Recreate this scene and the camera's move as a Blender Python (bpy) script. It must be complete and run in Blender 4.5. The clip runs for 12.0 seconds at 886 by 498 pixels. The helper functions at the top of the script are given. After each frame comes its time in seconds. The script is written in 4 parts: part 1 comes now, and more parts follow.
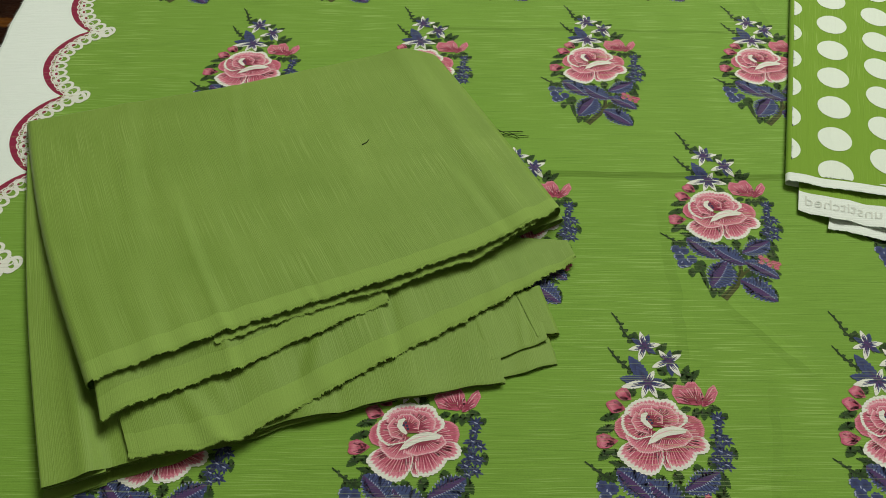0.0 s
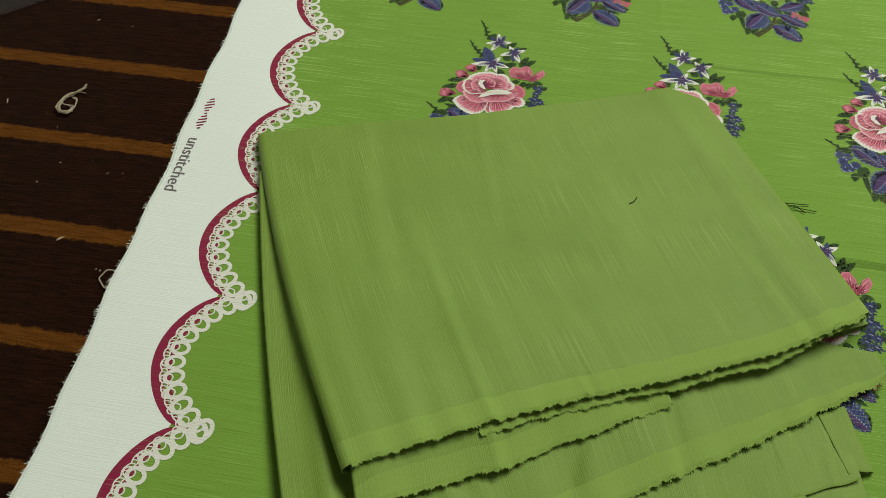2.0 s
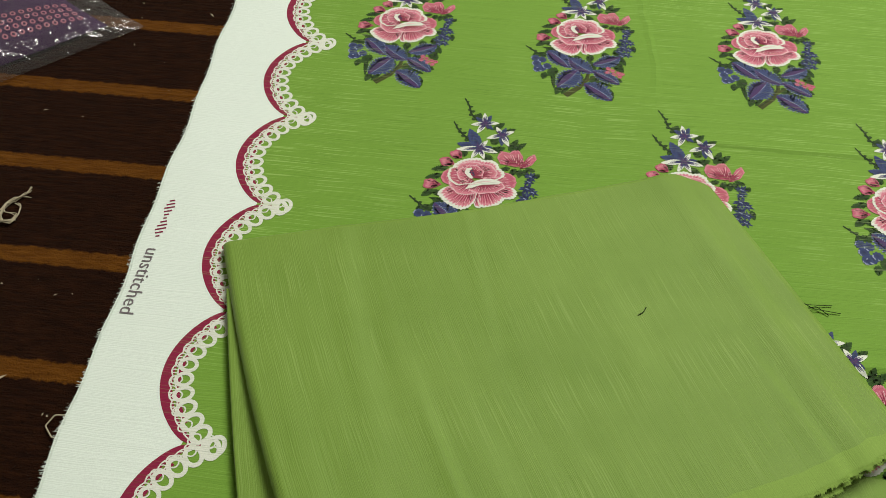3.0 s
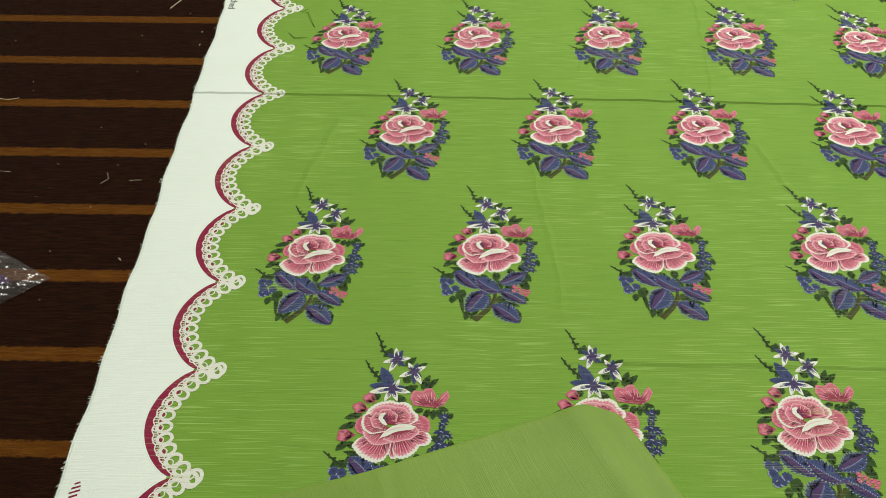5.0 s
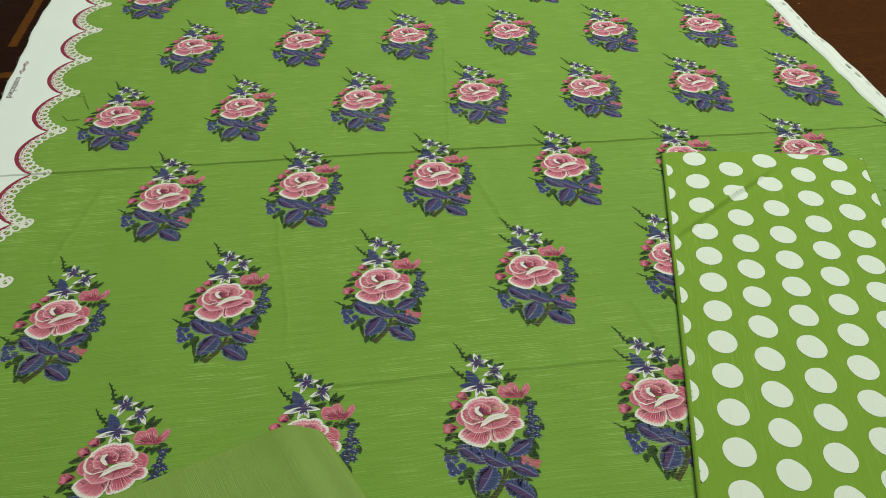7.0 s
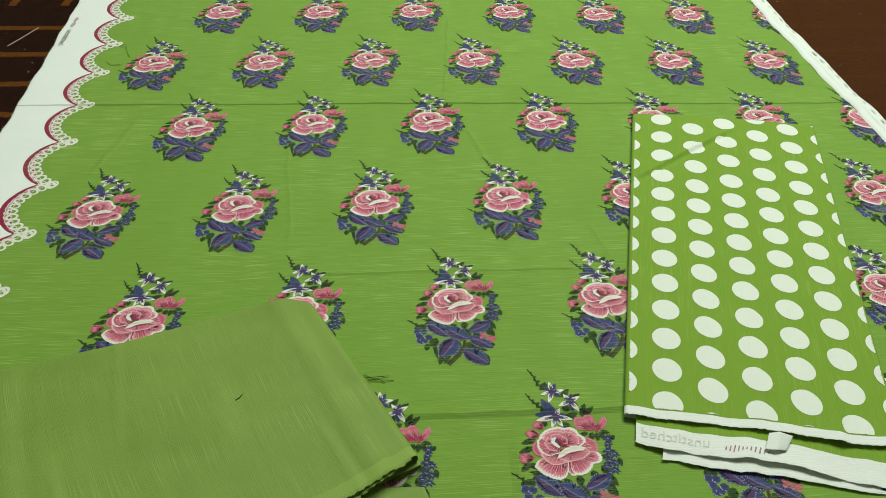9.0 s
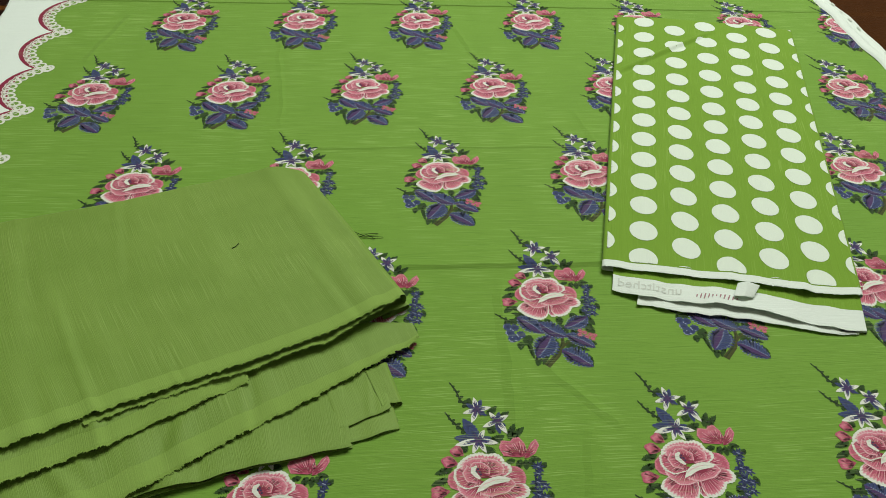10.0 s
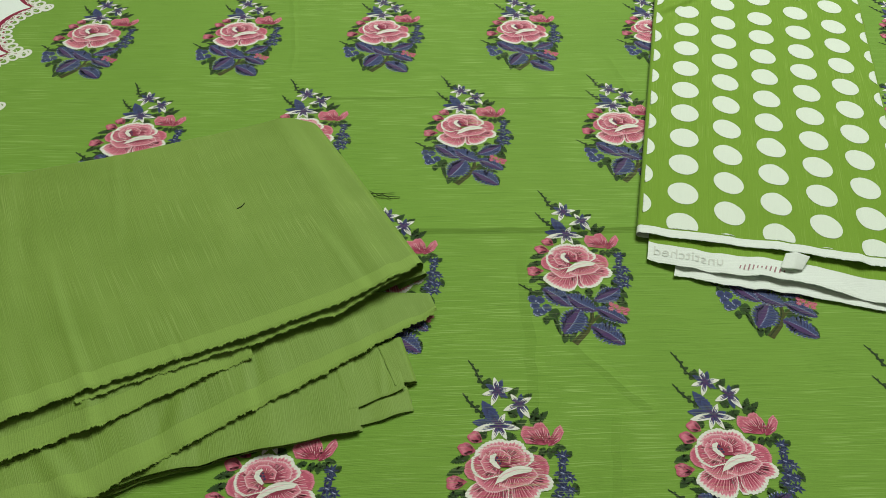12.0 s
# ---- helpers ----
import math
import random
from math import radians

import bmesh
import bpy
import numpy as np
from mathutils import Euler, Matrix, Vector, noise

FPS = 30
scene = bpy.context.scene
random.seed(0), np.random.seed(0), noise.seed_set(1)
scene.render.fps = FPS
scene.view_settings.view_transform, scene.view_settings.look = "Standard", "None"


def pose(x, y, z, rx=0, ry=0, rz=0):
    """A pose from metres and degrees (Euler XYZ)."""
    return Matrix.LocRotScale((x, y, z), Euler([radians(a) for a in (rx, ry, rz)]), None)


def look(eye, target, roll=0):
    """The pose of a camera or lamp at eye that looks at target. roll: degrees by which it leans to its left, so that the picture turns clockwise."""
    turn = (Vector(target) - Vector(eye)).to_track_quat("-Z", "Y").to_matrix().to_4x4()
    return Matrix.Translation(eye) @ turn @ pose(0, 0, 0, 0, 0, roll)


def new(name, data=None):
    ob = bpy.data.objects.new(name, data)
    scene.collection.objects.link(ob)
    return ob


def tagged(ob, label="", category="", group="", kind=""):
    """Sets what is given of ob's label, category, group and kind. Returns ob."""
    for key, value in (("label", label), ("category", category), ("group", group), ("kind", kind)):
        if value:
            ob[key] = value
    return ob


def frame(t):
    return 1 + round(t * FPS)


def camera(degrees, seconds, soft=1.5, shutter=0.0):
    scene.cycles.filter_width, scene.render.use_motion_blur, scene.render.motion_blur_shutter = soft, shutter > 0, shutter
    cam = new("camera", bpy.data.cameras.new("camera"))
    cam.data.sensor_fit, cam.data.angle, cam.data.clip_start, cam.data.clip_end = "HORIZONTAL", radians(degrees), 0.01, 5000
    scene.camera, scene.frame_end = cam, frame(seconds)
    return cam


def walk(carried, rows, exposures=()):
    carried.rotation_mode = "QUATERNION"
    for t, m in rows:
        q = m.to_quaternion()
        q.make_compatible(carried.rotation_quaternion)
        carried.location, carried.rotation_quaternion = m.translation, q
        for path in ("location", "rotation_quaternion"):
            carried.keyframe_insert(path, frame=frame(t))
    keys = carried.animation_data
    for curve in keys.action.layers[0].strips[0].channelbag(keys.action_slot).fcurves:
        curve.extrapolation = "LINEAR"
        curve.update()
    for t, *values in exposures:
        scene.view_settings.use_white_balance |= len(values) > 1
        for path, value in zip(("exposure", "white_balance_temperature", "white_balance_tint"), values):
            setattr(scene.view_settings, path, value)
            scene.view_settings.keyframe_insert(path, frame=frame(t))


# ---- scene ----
cam = camera(59.1, 12.0, 0.65)

PATH = [
    (0, (0.225, -0.193, 0.406), (0.247, 1.045, -1.165), 1.3),
    (0.5, (0.207, -0.187, 0.403), (0.203, 1.051, -1.168), 1.1),
    (1, (0.174, -0.173, 0.403), (0.123, 1.053, -1.176), 1.6),
    (1.5, (0.136, -0.152, 0.4), (0.024, 1.059, -1.187), 1.9),
    (2, (0.101, -0.116, 0.391), (-0.057, 1.05, -1.226), 1.3),
    (2.5, (0.087, -0.07, 0.387), (-0.065, 1.092, -1.233), 0.5),
    (2.7, (0.084, -0.057, 0.387), (-0.048, 1.117, -1.226), 1.0),
    (4.3, (0.086, 0.035, 0.43), (0.034, 1.318, -1.103), 0.9),
    (4.5, (0.093, 0.039, 0.439), (0.04, 1.351, -1.07), 0.3),
    (5, (0.107, 0.038, 0.457), (0.108, 1.42, -0.988), 0.7),
    (5.5, (0.145, 0.023, 0.474), (0.213, 1.444, -0.931), 0.2),
    (6, (0.187, -0.004, 0.484), (0.332, 1.44, -0.892), 0.6),
    (6.5, (0.224, -0.022, 0.492), (0.404, 1.428, -0.874), 0.6),
    (7, (0.263, -0.035, 0.498), (0.48, 1.441, -0.834), 1.0),
    (7.2, (0.268, -0.041, 0.501), (0.498, 1.452, -0.81), 1.9),
    (9, (0.282, -0.184, 0.491), (0.455, 1.339, -0.794), 2.6),
    (9.5, (0.278, -0.231, 0.47), (0.459, 1.255, -0.856), 3.0),
    (10, (0.276, -0.265, 0.441), (0.482, 1.205, -0.899), 4.0),
    (10.5, (0.281, -0.285, 0.421), (0.466, 1.137, -0.973), 4.1),
    (11, (0.28, -0.284, 0.408), (0.468, 1.092, -1.03), 4.7),
    (11.5, (0.279, -0.256, 0.413), (0.437, 1.101, -1.047), 4.1),
    (12, (0.284, -0.218, 0.423), (0.424, 1.146, -1.033), 3.3),
]
EXPOSURES = ((0, -0.05, 6700, 13), (1.0, -0.05, 6700, 13), (2.0, 0, 6700, 13), (2.5, 0.15, 6700, 13), (4.5, 0.2, 6700, 13), (5.5, 0.14, 6700, 13), (6.0, 0.16, 6600, 12), (6.5, 0.12, 6550, 11), (7.0, -0.13, 6500, 10), (9.0, 0.04, 6500, 10), (9.5, -0.04, 6500, 10), (10.5, 0.05, 6500, 10), (11.0, 0.07, 6500, 10), (12.0, 0.04, 6500, 10))
walk(cam, [(t, look(eye, target, roll)) for t, eye, target, roll in PATH], EXPOSURES)

# ---------------------------------------------------------------- light

world = bpy.data.worlds.new("room_air")
world.use_nodes = True
world.node_tree.nodes["Background"].inputs[0].default_value = (0.9, 0.95, 1.0, 1)
world.node_tree.nodes["Background"].inputs[1].default_value = 0.02
scene.world = world



def area_lamp(name, eye, target, sx, sy, watts, colour):
    data = bpy.data.lights.new(name, "AREA")
    data.shape, data.size, data.size_y = "RECTANGLE", sx, sy
    data.energy, data.color = watts, colour
    ob = new(name, data)
    ob.matrix_world = look(eye, target)
    return ob


area_lamp("ceiling_tube_light", (0.95, 1.3, 2.15), (0.45, 0.6, 0.0), 1.4, 0.9, 59, (0.985, 1.0, 0.93))


# ---------------------------------------------------------------- materials
def lin(r, g, b):
    """Linear colour from 0-255 display values."""
    return tuple(((v / 255 + 0.055) / 1.055) ** 2.4 if v > 10 else v / 255 / 12.92 for v in (r, g, b)) + (1,)


class Nodes:
    """A small helper for node materials."""

    def __init__(self, name):
        self.mat = bpy.data.materials.new(name)
        self.mat.use_nodes = True
        self.tree = self.mat.node_tree
        self.bsdf = self.tree.nodes["Principled BSDF"]
        self.out = self.tree.nodes["Material Output"]

    def node(self, kind, **values):
        n = self.tree.nodes.new(kind)
        for key, v in values.items():
            if key in ("operation", "data_type", "blend_type", "attribute_name", "noise_dimensions", "feature"):
                setattr(n, key, v)
        return n

    def link(self, a, b):
        self.tree.links.new(a, b)

    def position(self, uv=False):
        if uv:
            return self.tree.nodes.new("ShaderNodeUVMap").outputs[0]
        return self.tree.nodes.new("ShaderNodeNewGeometry").outputs["Position"]

    def noise(self, vec, scale, stretch=(1, 1, 1), detail=2.0, rough=0.5, shift=(0, 0, 0)):
        m = self.tree.nodes.new("ShaderNodeMapping")
        m.inputs["Scale"].default_value = stretch
        m.inputs["Location"].default_value = shift
        self.link(vec, m.inputs["Vector"])
        n = self.tree.nodes.new("ShaderNodeTexNoise")
        n.inputs["Scale"].default_value, n.inputs["Detail"].default_value = scale, detail
        n.inputs["Roughness"].default_value = rough
        self.link(m.outputs[0], n.inputs["Vector"])
        return n.outputs["Fac"]

    def ramp(self, fac, stops):
        r = self.tree.nodes.new("ShaderNodeValToRGB")
        while len(r.color_ramp.elements) < len(stops):
            r.color_ramp.elements.new(0.5)
        for e, (p, c) in zip(r.color_ramp.elements, stops):
            e.position = p
            e.color = c if isinstance(c, tuple) else (c, c, c, 1)
        self.link(fac, r.inputs[0])
        return r.outputs[0]

    def mix(self, fac, a, b, blend="MIX"):
        m = self.tree.nodes.new("ShaderNodeMix")
        m.data_type, m.blend_type = "RGBA", blend
        for value, socket in ((fac, m.inputs["Factor"]), (a, m.inputs[6]), (b, m.inputs[7])):
            if isinstance(value, (int, float, tuple)):
                socket.default_value = value
            else:
                self.link(value, socket)
        return m.outputs[2]

    def math(self, op, a, b=0.0):
        m = self.tree.nodes.new("ShaderNodeMath")
        m.operation = op
        for value, socket in ((a, m.inputs[0]), (b, m.inputs[1])):
            if isinstance(value, (int, float)):
                socket.default_value = value
            else:
                self.link(value, socket)
        return m.outputs[0]

    def bump(self, height, strength, distance):
        b = self.tree.nodes.new("ShaderNodeBump")
        b.inputs["Strength"].default_value, b.inputs["Distance"].default_value = strength, distance
        self.link(height, b.inputs["Height"])
        self.link(b.outputs[0], self.bsdf.inputs["Normal"])

    def finish(self, colour, rough=0.85, sheen=0.0, spec=0.25):
        if isinstance(colour, tuple):
            self.bsdf.inputs["Base Color"].default_value = colour
        else:
            self.link(colour, self.bsdf.inputs["Base Color"])
        self.bsdf.inputs["Roughness"].default_value = rough
        self.bsdf.inputs["Specular IOR Level"].default_value = spec
        self.bsdf.inputs["Sheen Weight"].default_value = sheen
        self.bsdf.inputs["Sheen Roughness"].default_value = 0.4
        return self.mat


def slub(n, vec, along, strength, fine=1.0):
    """Light and dark slub yarns that run along one axis (0 or 1): a light mask, a dark mask and a height."""
    def axis(run, across):
        return (run, across, 1) if along == 0 else (across, run, 1)

    sway = n.tree.nodes.new("ShaderNodeVectorMath")
    sway.operation = "MULTIPLY_ADD"
    tex = n.tree.nodes.new("ShaderNodeTexNoise")
    tex.inputs["Scale"].default_value = 16.0
    n.link(vec, tex.inputs["Vector"])
    n.link(tex.outputs["Color"], sway.inputs[0])
    sway.inputs[1].default_value = (0.0035, 0.0035, 0.0)
    n.link(vec, sway.inputs[2])
    vec = sway.outputs[0]
    a = n.noise(vec, 1.0, axis(26 / fine, 1500 * fine), 0.0, 0.5)
    b = n.noise(vec, 1.0, axis(20, 1900), 1.0, 0.5, (3.1, 7.7, 0))
    d = n.noise(vec, 1.0, axis(6, 300), 2.0, 0.6, (5.3, 2.9, 0))
    c = n.noise(vec, 7.0, (1, 1, 1), 2.0, 0.5, (1.7, 0.3, 0))
    light = n.math("MULTIPLY", n.ramp(a, [(0.62, 0.0), (0.71, 1.0)]), n.ramp(c, [(0.36, 0.15), (0.66, 1.0)]))
    dark = n.math("MAXIMUM", n.ramp(b, [(0.30, 1.0), (0.40, 0.0)]), n.math("MULTIPLY", n.ramp(d, [(0.32, 1.0), (0.50, 0.0)]), 0.18))
    return n.math("MULTIPLY", light, strength), n.math("MULTIPLY", dark, strength), n.math("ADD", a, b)


# pressed folds and wrinkles of the printed cloth: ends, height, width, and whether one side drops sharply
CREASES = (((-0.16, 0.683), (0.95, 0.668), 0.0036, 0.0058, True), ((0.20, 0.194), (0.95, 0.188), 0.0032, 0.0100, True),
           ((0.372, 0.672), (0.402, 0.94), 0.0009, 0.0032, False), ((0.395, 0.62), (0.415, 0.53), 0.0013, 0.0055, False),
           ((0.01, 0.65), (-0.02, 0.53), 0.0010, 0.005, False), ((0.387, 0.18), (0.372, -0.02), 0.0016, 0.0075, False),
           ((0.400, 0.092), (0.450, 0.030), 0.0010, 0.0060, False), ((0.50, 0.43), (0.51, 0.36), 0.0010, 0.005, False),
           ((0.19, 0.362), (0.50, 0.358), 0.0014, 0.006, True), ((0.245, 0.72), (0.262, 0.80), 0.0007, 0.003, False),
           ((0.43, 0.04), (0.40, -0.08), 0.0013, 0.006, False), ((0.20, 0.40), (0.185, 0.62), 0.0007, 0.004, False),
           ((0.62, 0.64), (0.60, 0.52), 0.0008, 0.004, False))


def crease_height(n, vec):
    """The summed relief of the creases, in metres."""
    sep = n.tree.nodes.new("ShaderNodeSeparateXYZ")
    n.link(vec, sep.inputs[0])
    x, y = sep.outputs["X"], sep.outputs["Y"]
    wob = n.math("MULTIPLY", n.math("SUBTRACT", n.noise(vec, 30.0, (1, 1, 1), 2.0, 0.5, (4.4, 1.2, 0)), 0.5), 0.012)
    total = None
    for (ax, ay), (bx, by), height, width, sharp in CREASES:
        ln = math.hypot(bx - ax, by - ay)
        dx, dy = (bx - ax) / ln, (by - ay) / ln
        s = n.math("ADD", n.math("ADD", n.math("MULTIPLY", x, -dy), n.math("MULTIPLY", y, dx)), ax * dy - ay * dx)
        t = n.math("ADD", n.math("ADD", n.math("MULTIPLY", x, dx), n.math("MULTIPLY", y, dy)), -(ax * dx + ay * dy))
        s = n.math("ADD", s, n.math("MULTIPLY", wob, 0.35) if sharp else wob)
        q = n.math("ADD", n.math("MULTIPLY", s, 1 / (width * 10)), 0.5)
        stops = [(0.40, 0.0), (0.47, 0.06), (0.53, 1.0), (0.60, 0.72), (0.75, 0.28), (0.98, 0.0)] if sharp else [(0.24, 0.0), (0.40, -0.35 + 0.35), (0.5, 1.0), (0.60, 0.15), (0.78, 0.0)]
        prof = n.ramp(q, stops)
        gate = n.ramp(n.math("MULTIPLY", t, 1 / ln), [(0.0, 0.0), (0.12, 1.0), (0.88, 1.0), (1.0, 0.0)]) if ln < 0.5 else n.ramp(n.math("MULTIPLY", t, 1 / ln), [(0.0, 0.0), (0.02, 0.8), (0.45, 1.0), (1.0, 0.8)])
        h = n.math("MULTIPLY", n.math("MULTIPLY", prof, gate), height)
        total = h if total is None else n.math("ADD", total, h)
    return total


def fabric(name, base, light, dark, along=0, uv=False, strength=1.0, cloudy=0.12, rough=0.8, sheen=0.1, attribute="", spec=0.25, creased=False, fine=1.0):
    """Woven cotton with slub yarns; the colour is one dye, or an ink attribute."""
    n = Nodes(name)
    vec = n.position(uv)
    lm, dm, height = slub(n, vec, along, strength, fine)
    if attribute:
        at = n.tree.nodes.new("ShaderNodeAttribute")
        at.attribute_name = attribute
        colour = at.outputs["Color"]
    else:
        colour = base
    soft = n.noise(vec, 14.0, (1, 1, 1), 3.0, 0.6)
    weave = n.noise(vec, 1500.0, (1, 1, 1), 1.0, 0.5)
    colour = n.mix(n.math("MULTIPLY", n.ramp(soft, [(0.3, 0.0), (0.7, 1.0)]), cloudy), colour, dark)
    colour = n.mix(n.math("MULTIPLY", dm, 0.65), colour, dark)
    colour = n.mix(n.math("MULTIPLY", lm, 0.9), colour, light)
    colour = n.mix(0.10, colour, n.ramp(weave, [(0.35, 0.25), (0.65, 1.0)]), "MULTIPLY")
    n.bump(n.math("ADD", height, n.math("MULTIPLY", weave, 0.6)), 0.35, 0.0004)
    if creased:
        fold = n.tree.nodes.new("ShaderNodeBump")
        fold.inputs["Strength"].default_value, fold.inputs["Distance"].default_value = 1.0, 1.0
        n.link(crease_height(n, vec), fold.inputs["Height"])
        fine = n.bsdf.inputs["Normal"].links[0].from_node
        n.link(fold.outputs[0], fine.inputs["Normal"])
    return n.finish(colour, rough, sheen, spec)


GREEN = fabric("green_print_cotton", lin(118, 160, 60), lin(158, 194, 104), lin(84, 126, 34), 0, strength=0.75, creased=True)
WHITE = fabric("white_border_cotton", lin(231, 243, 234), lin(240, 247, 241), lin(219, 232, 221), 0, cloudy=0.25, strength=0.5, creased=True)
WHITE_EDGE = fabric("white_selvage_cotton", lin(227, 238, 228), lin(236, 243, 236), lin(217, 229, 216), 0, cloudy=0.2, strength=0.3)
INK = fabric("printed_ink_cotton", (1, 1, 1, 1), lin(170, 190, 130), lin(70, 96, 40), 0, attribute="ink", strength=0.42, cloudy=0.03, creased=True)
PLAIN = fabric("plain_green_cotton", lin(125, 157, 66), lin(166, 192, 108), lin(104, 138, 46), 1, True, 0.4, 0.5, 0.62, 0.12, "", 0.30, False, 1.5)
PLAIN_EDGE = fabric("plain_green_selvage", lin(134, 166, 77), lin(152, 182, 94), lin(120, 154, 62), 1, True, 0.3, 0.08)
PLAIN_FRAY = fabric("frayed_green_yarn", lin(132, 164, 74), lin(160, 188, 104), lin(108, 140, 50), 1, True, 0.6, 0.3)
DOTTED = fabric("dotted_green_cotton", lin(120, 160, 48), lin(150, 184, 84), lin(98, 140, 28), 1, True, 0.6, 0.10)
DOT = fabric("white_dot_print", lin(223, 236, 220), lin(234, 243, 232), lin(212, 226, 206), 1, True, 0.3, 0.1)


def plain(name, colour, rough=0.8, var=0.25, scale=60.0, spec=0.25):
    n = Nodes(name)
    f = n.noise(n.position(), scale, (1, 1, 1), 3.0, 0.6)
    dark = tuple(v * 0.6 for v in colour[:3]) + (1,)
    return n.finish(n.mix(n.math("MULTIPLY", f, var), colour, dark), rough, 0.0, spec)


LINT = plain("pale_lint", lin(196, 186, 160), 0.9, 0.3)
DARK_YARN = plain("dark_green_yarn", lin(34, 48, 22), 0.9, 0.2)
WALL = plain("wall_paint", lin(214, 212, 200), 0.9, 0.08, 3.0)
CEILING = plain("ceiling_paint", lin(230, 230, 224), 0.9, 0.05, 3.0)

STRIPE0, STRIPE_STEP, STRIPE_WIDTH = 0.067, 0.0750, 0.0118


def carpet_material():
    """Dark brown pile with narrow ochre stripes across it."""
    n = Nodes("striped_brown_carpet")
    vec = n.position()
    sep = n.tree.nodes.new("ShaderNodeSeparateXYZ")
    n.link(vec, sep.inputs[0])
    wob = n.math("MULTIPLY", n.math("SUBTRACT", n.noise(vec, 160.0, (1, 1, 1), 3.0, 0.7), 0.5), 0.006)
    y = n.math("ADD", sep.outputs["Y"], wob)
    y = n.math("SUBTRACT", y, n.math("MULTIPLY", n.math("MAXIMUM", n.math("SUBTRACT", y, 0.742), 0.0), 0.094))
    k = n.math("PINGPONG", n.math("SUBTRACT", y, STRIPE0), STRIPE_STEP / 2)
    edge = [(STRIPE_WIDTH / STRIPE_STEP * 0.44, 1.0), (STRIPE_WIDTH / STRIPE_STEP * 0.56, 0.0)]
    stripe = n.ramp(n.math("MULTIPLY", k, 1 / STRIPE_STEP), edge)
    # past the end border the stripes run lengthwise; towards larger x they grow fainter
    x = n.math("ADD", sep.outputs["X"], wob)
    kx = n.math("PINGPONG", n.math("ADD", x, 0.170), STRIPE_STEP / 2)
    along = n.ramp(n.math("MULTIPLY", kx, 1 / STRIPE_STEP), edge)
    far = n.math("GREATER_THAN", sep.outputs["Y"], 0.985)
    gap = n.math("GREATER_THAN", sep.outputs["Y"], 0.935)
    stripe = n.math("MULTIPLY", stripe, n.math("SUBTRACT", 1.0, gap))
    stripe = n.math("ADD", stripe, n.math("MULTIPLY", along, far))
    stripe_strength = n.tree.nodes.new("ShaderNodeMapRange")
    stripe_strength.inputs["From Min"].default_value, stripe_strength.inputs["From Max"].default_value = 0.2, 0.7
    stripe_strength.inputs["To Min"].default_value, stripe_strength.inputs["To Max"].default_value = 0.85, 0.10
    n.link(sep.outputs["X"], stripe_strength.inputs["Value"])
    stripe = n.math("MULTIPLY", stripe, stripe_strength.outputs["Result"])
    rows = n.noise(vec, 1.0, (60, 420, 1), 3.0, 0.65)
    cloud = n.noise(vec, 26.0, (1, 2.5, 1), 4.0, 0.65)
    brown = n.mix(n.ramp(rows, [(0.35, 0.0), (0.7, 1.0)]), lin(27, 12, 5), lin(49, 26, 12))
    brown = n.mix(n.math("MULTIPLY", n.ramp(cloud, [(0.35, 0.0), (0.7, 1.0)]), 0.45), brown, lin(30, 14, 8))
    # the brown mixes to a paler brown towards larger x
    paler_side = n.tree.nodes.new("ShaderNodeMapRange")
    paler_side.inputs["From Min"].default_value, paler_side.inputs["From Max"].default_value = 0.3, 0.9
    n.link(sep.outputs["X"], paler_side.inputs["Value"])
    brown = n.mix(n.math("MULTIPLY", paler_side.outputs["Result"], 0.8), brown, n.mix(rows, lin(60, 34, 15), lin(92, 56, 26)))
    ochre = n.mix(n.ramp(rows, [(0.35, 0.0), (0.7, 1.0)]), lin(92, 54, 13), lin(118, 74, 24))
    grain = n.noise(vec, 900.0, (1, 1, 1), 2.0, 0.7)
    n.bump(n.math("ADD", grain, rows), 0.7, 0.002)
    return n.finish(n.mix(stripe, brown, ochre), 0.95, 0.03, 0.05)


CARPET = carpet_material()


# ---------------------------------------------------------------- mesh helpers
def mesh_object(name, verts, faces, mats, parent=None, label="", smooth=True, uvs=None, inks=None, mat_ids=None):
    me = bpy.data.meshes.new(name)
    me.from_pydata([tuple(map(float, v)) for v in verts], [], [tuple(map(int, f)) for f in faces])
    for m in mats if isinstance(mats, (list, tuple)) else [mats]:
        me.materials.append(m)
    if smooth:
        me.polygons.foreach_set("use_smooth", [True] * len(me.polygons))
    if mat_ids is not None:
        me.polygons.foreach_set("material_index", mat_ids)
    if uvs is not None:
        layer = me.uv_layers.new(name="UVMap")
        loops = np.empty(len(me.loops), dtype=np.int32)
        me.loops.foreach_get("vertex_index", loops)
        layer.data.foreach_set("uv", np.asarray(uvs, dtype=np.float32)[loops].ravel())
    if inks is not None:
        col = me.color_attributes.new("ink", "FLOAT_COLOR", "POINT")
        col.data.foreach_set("color", np.asarray(inks, dtype=np.float32).ravel())
    me.update()
    ob = new(name, me)
    if parent is not None:
        ob.parent = parent
    if label:
        ob["label"] = label
    return ob


def grid_faces(nu, nv):
    return [(j * nu + i, j * nu + i + 1, (j + 1) * nu + i + 1, (j + 1) * nu + i) for j in range(nv - 1) for i in range(nu - 1)]


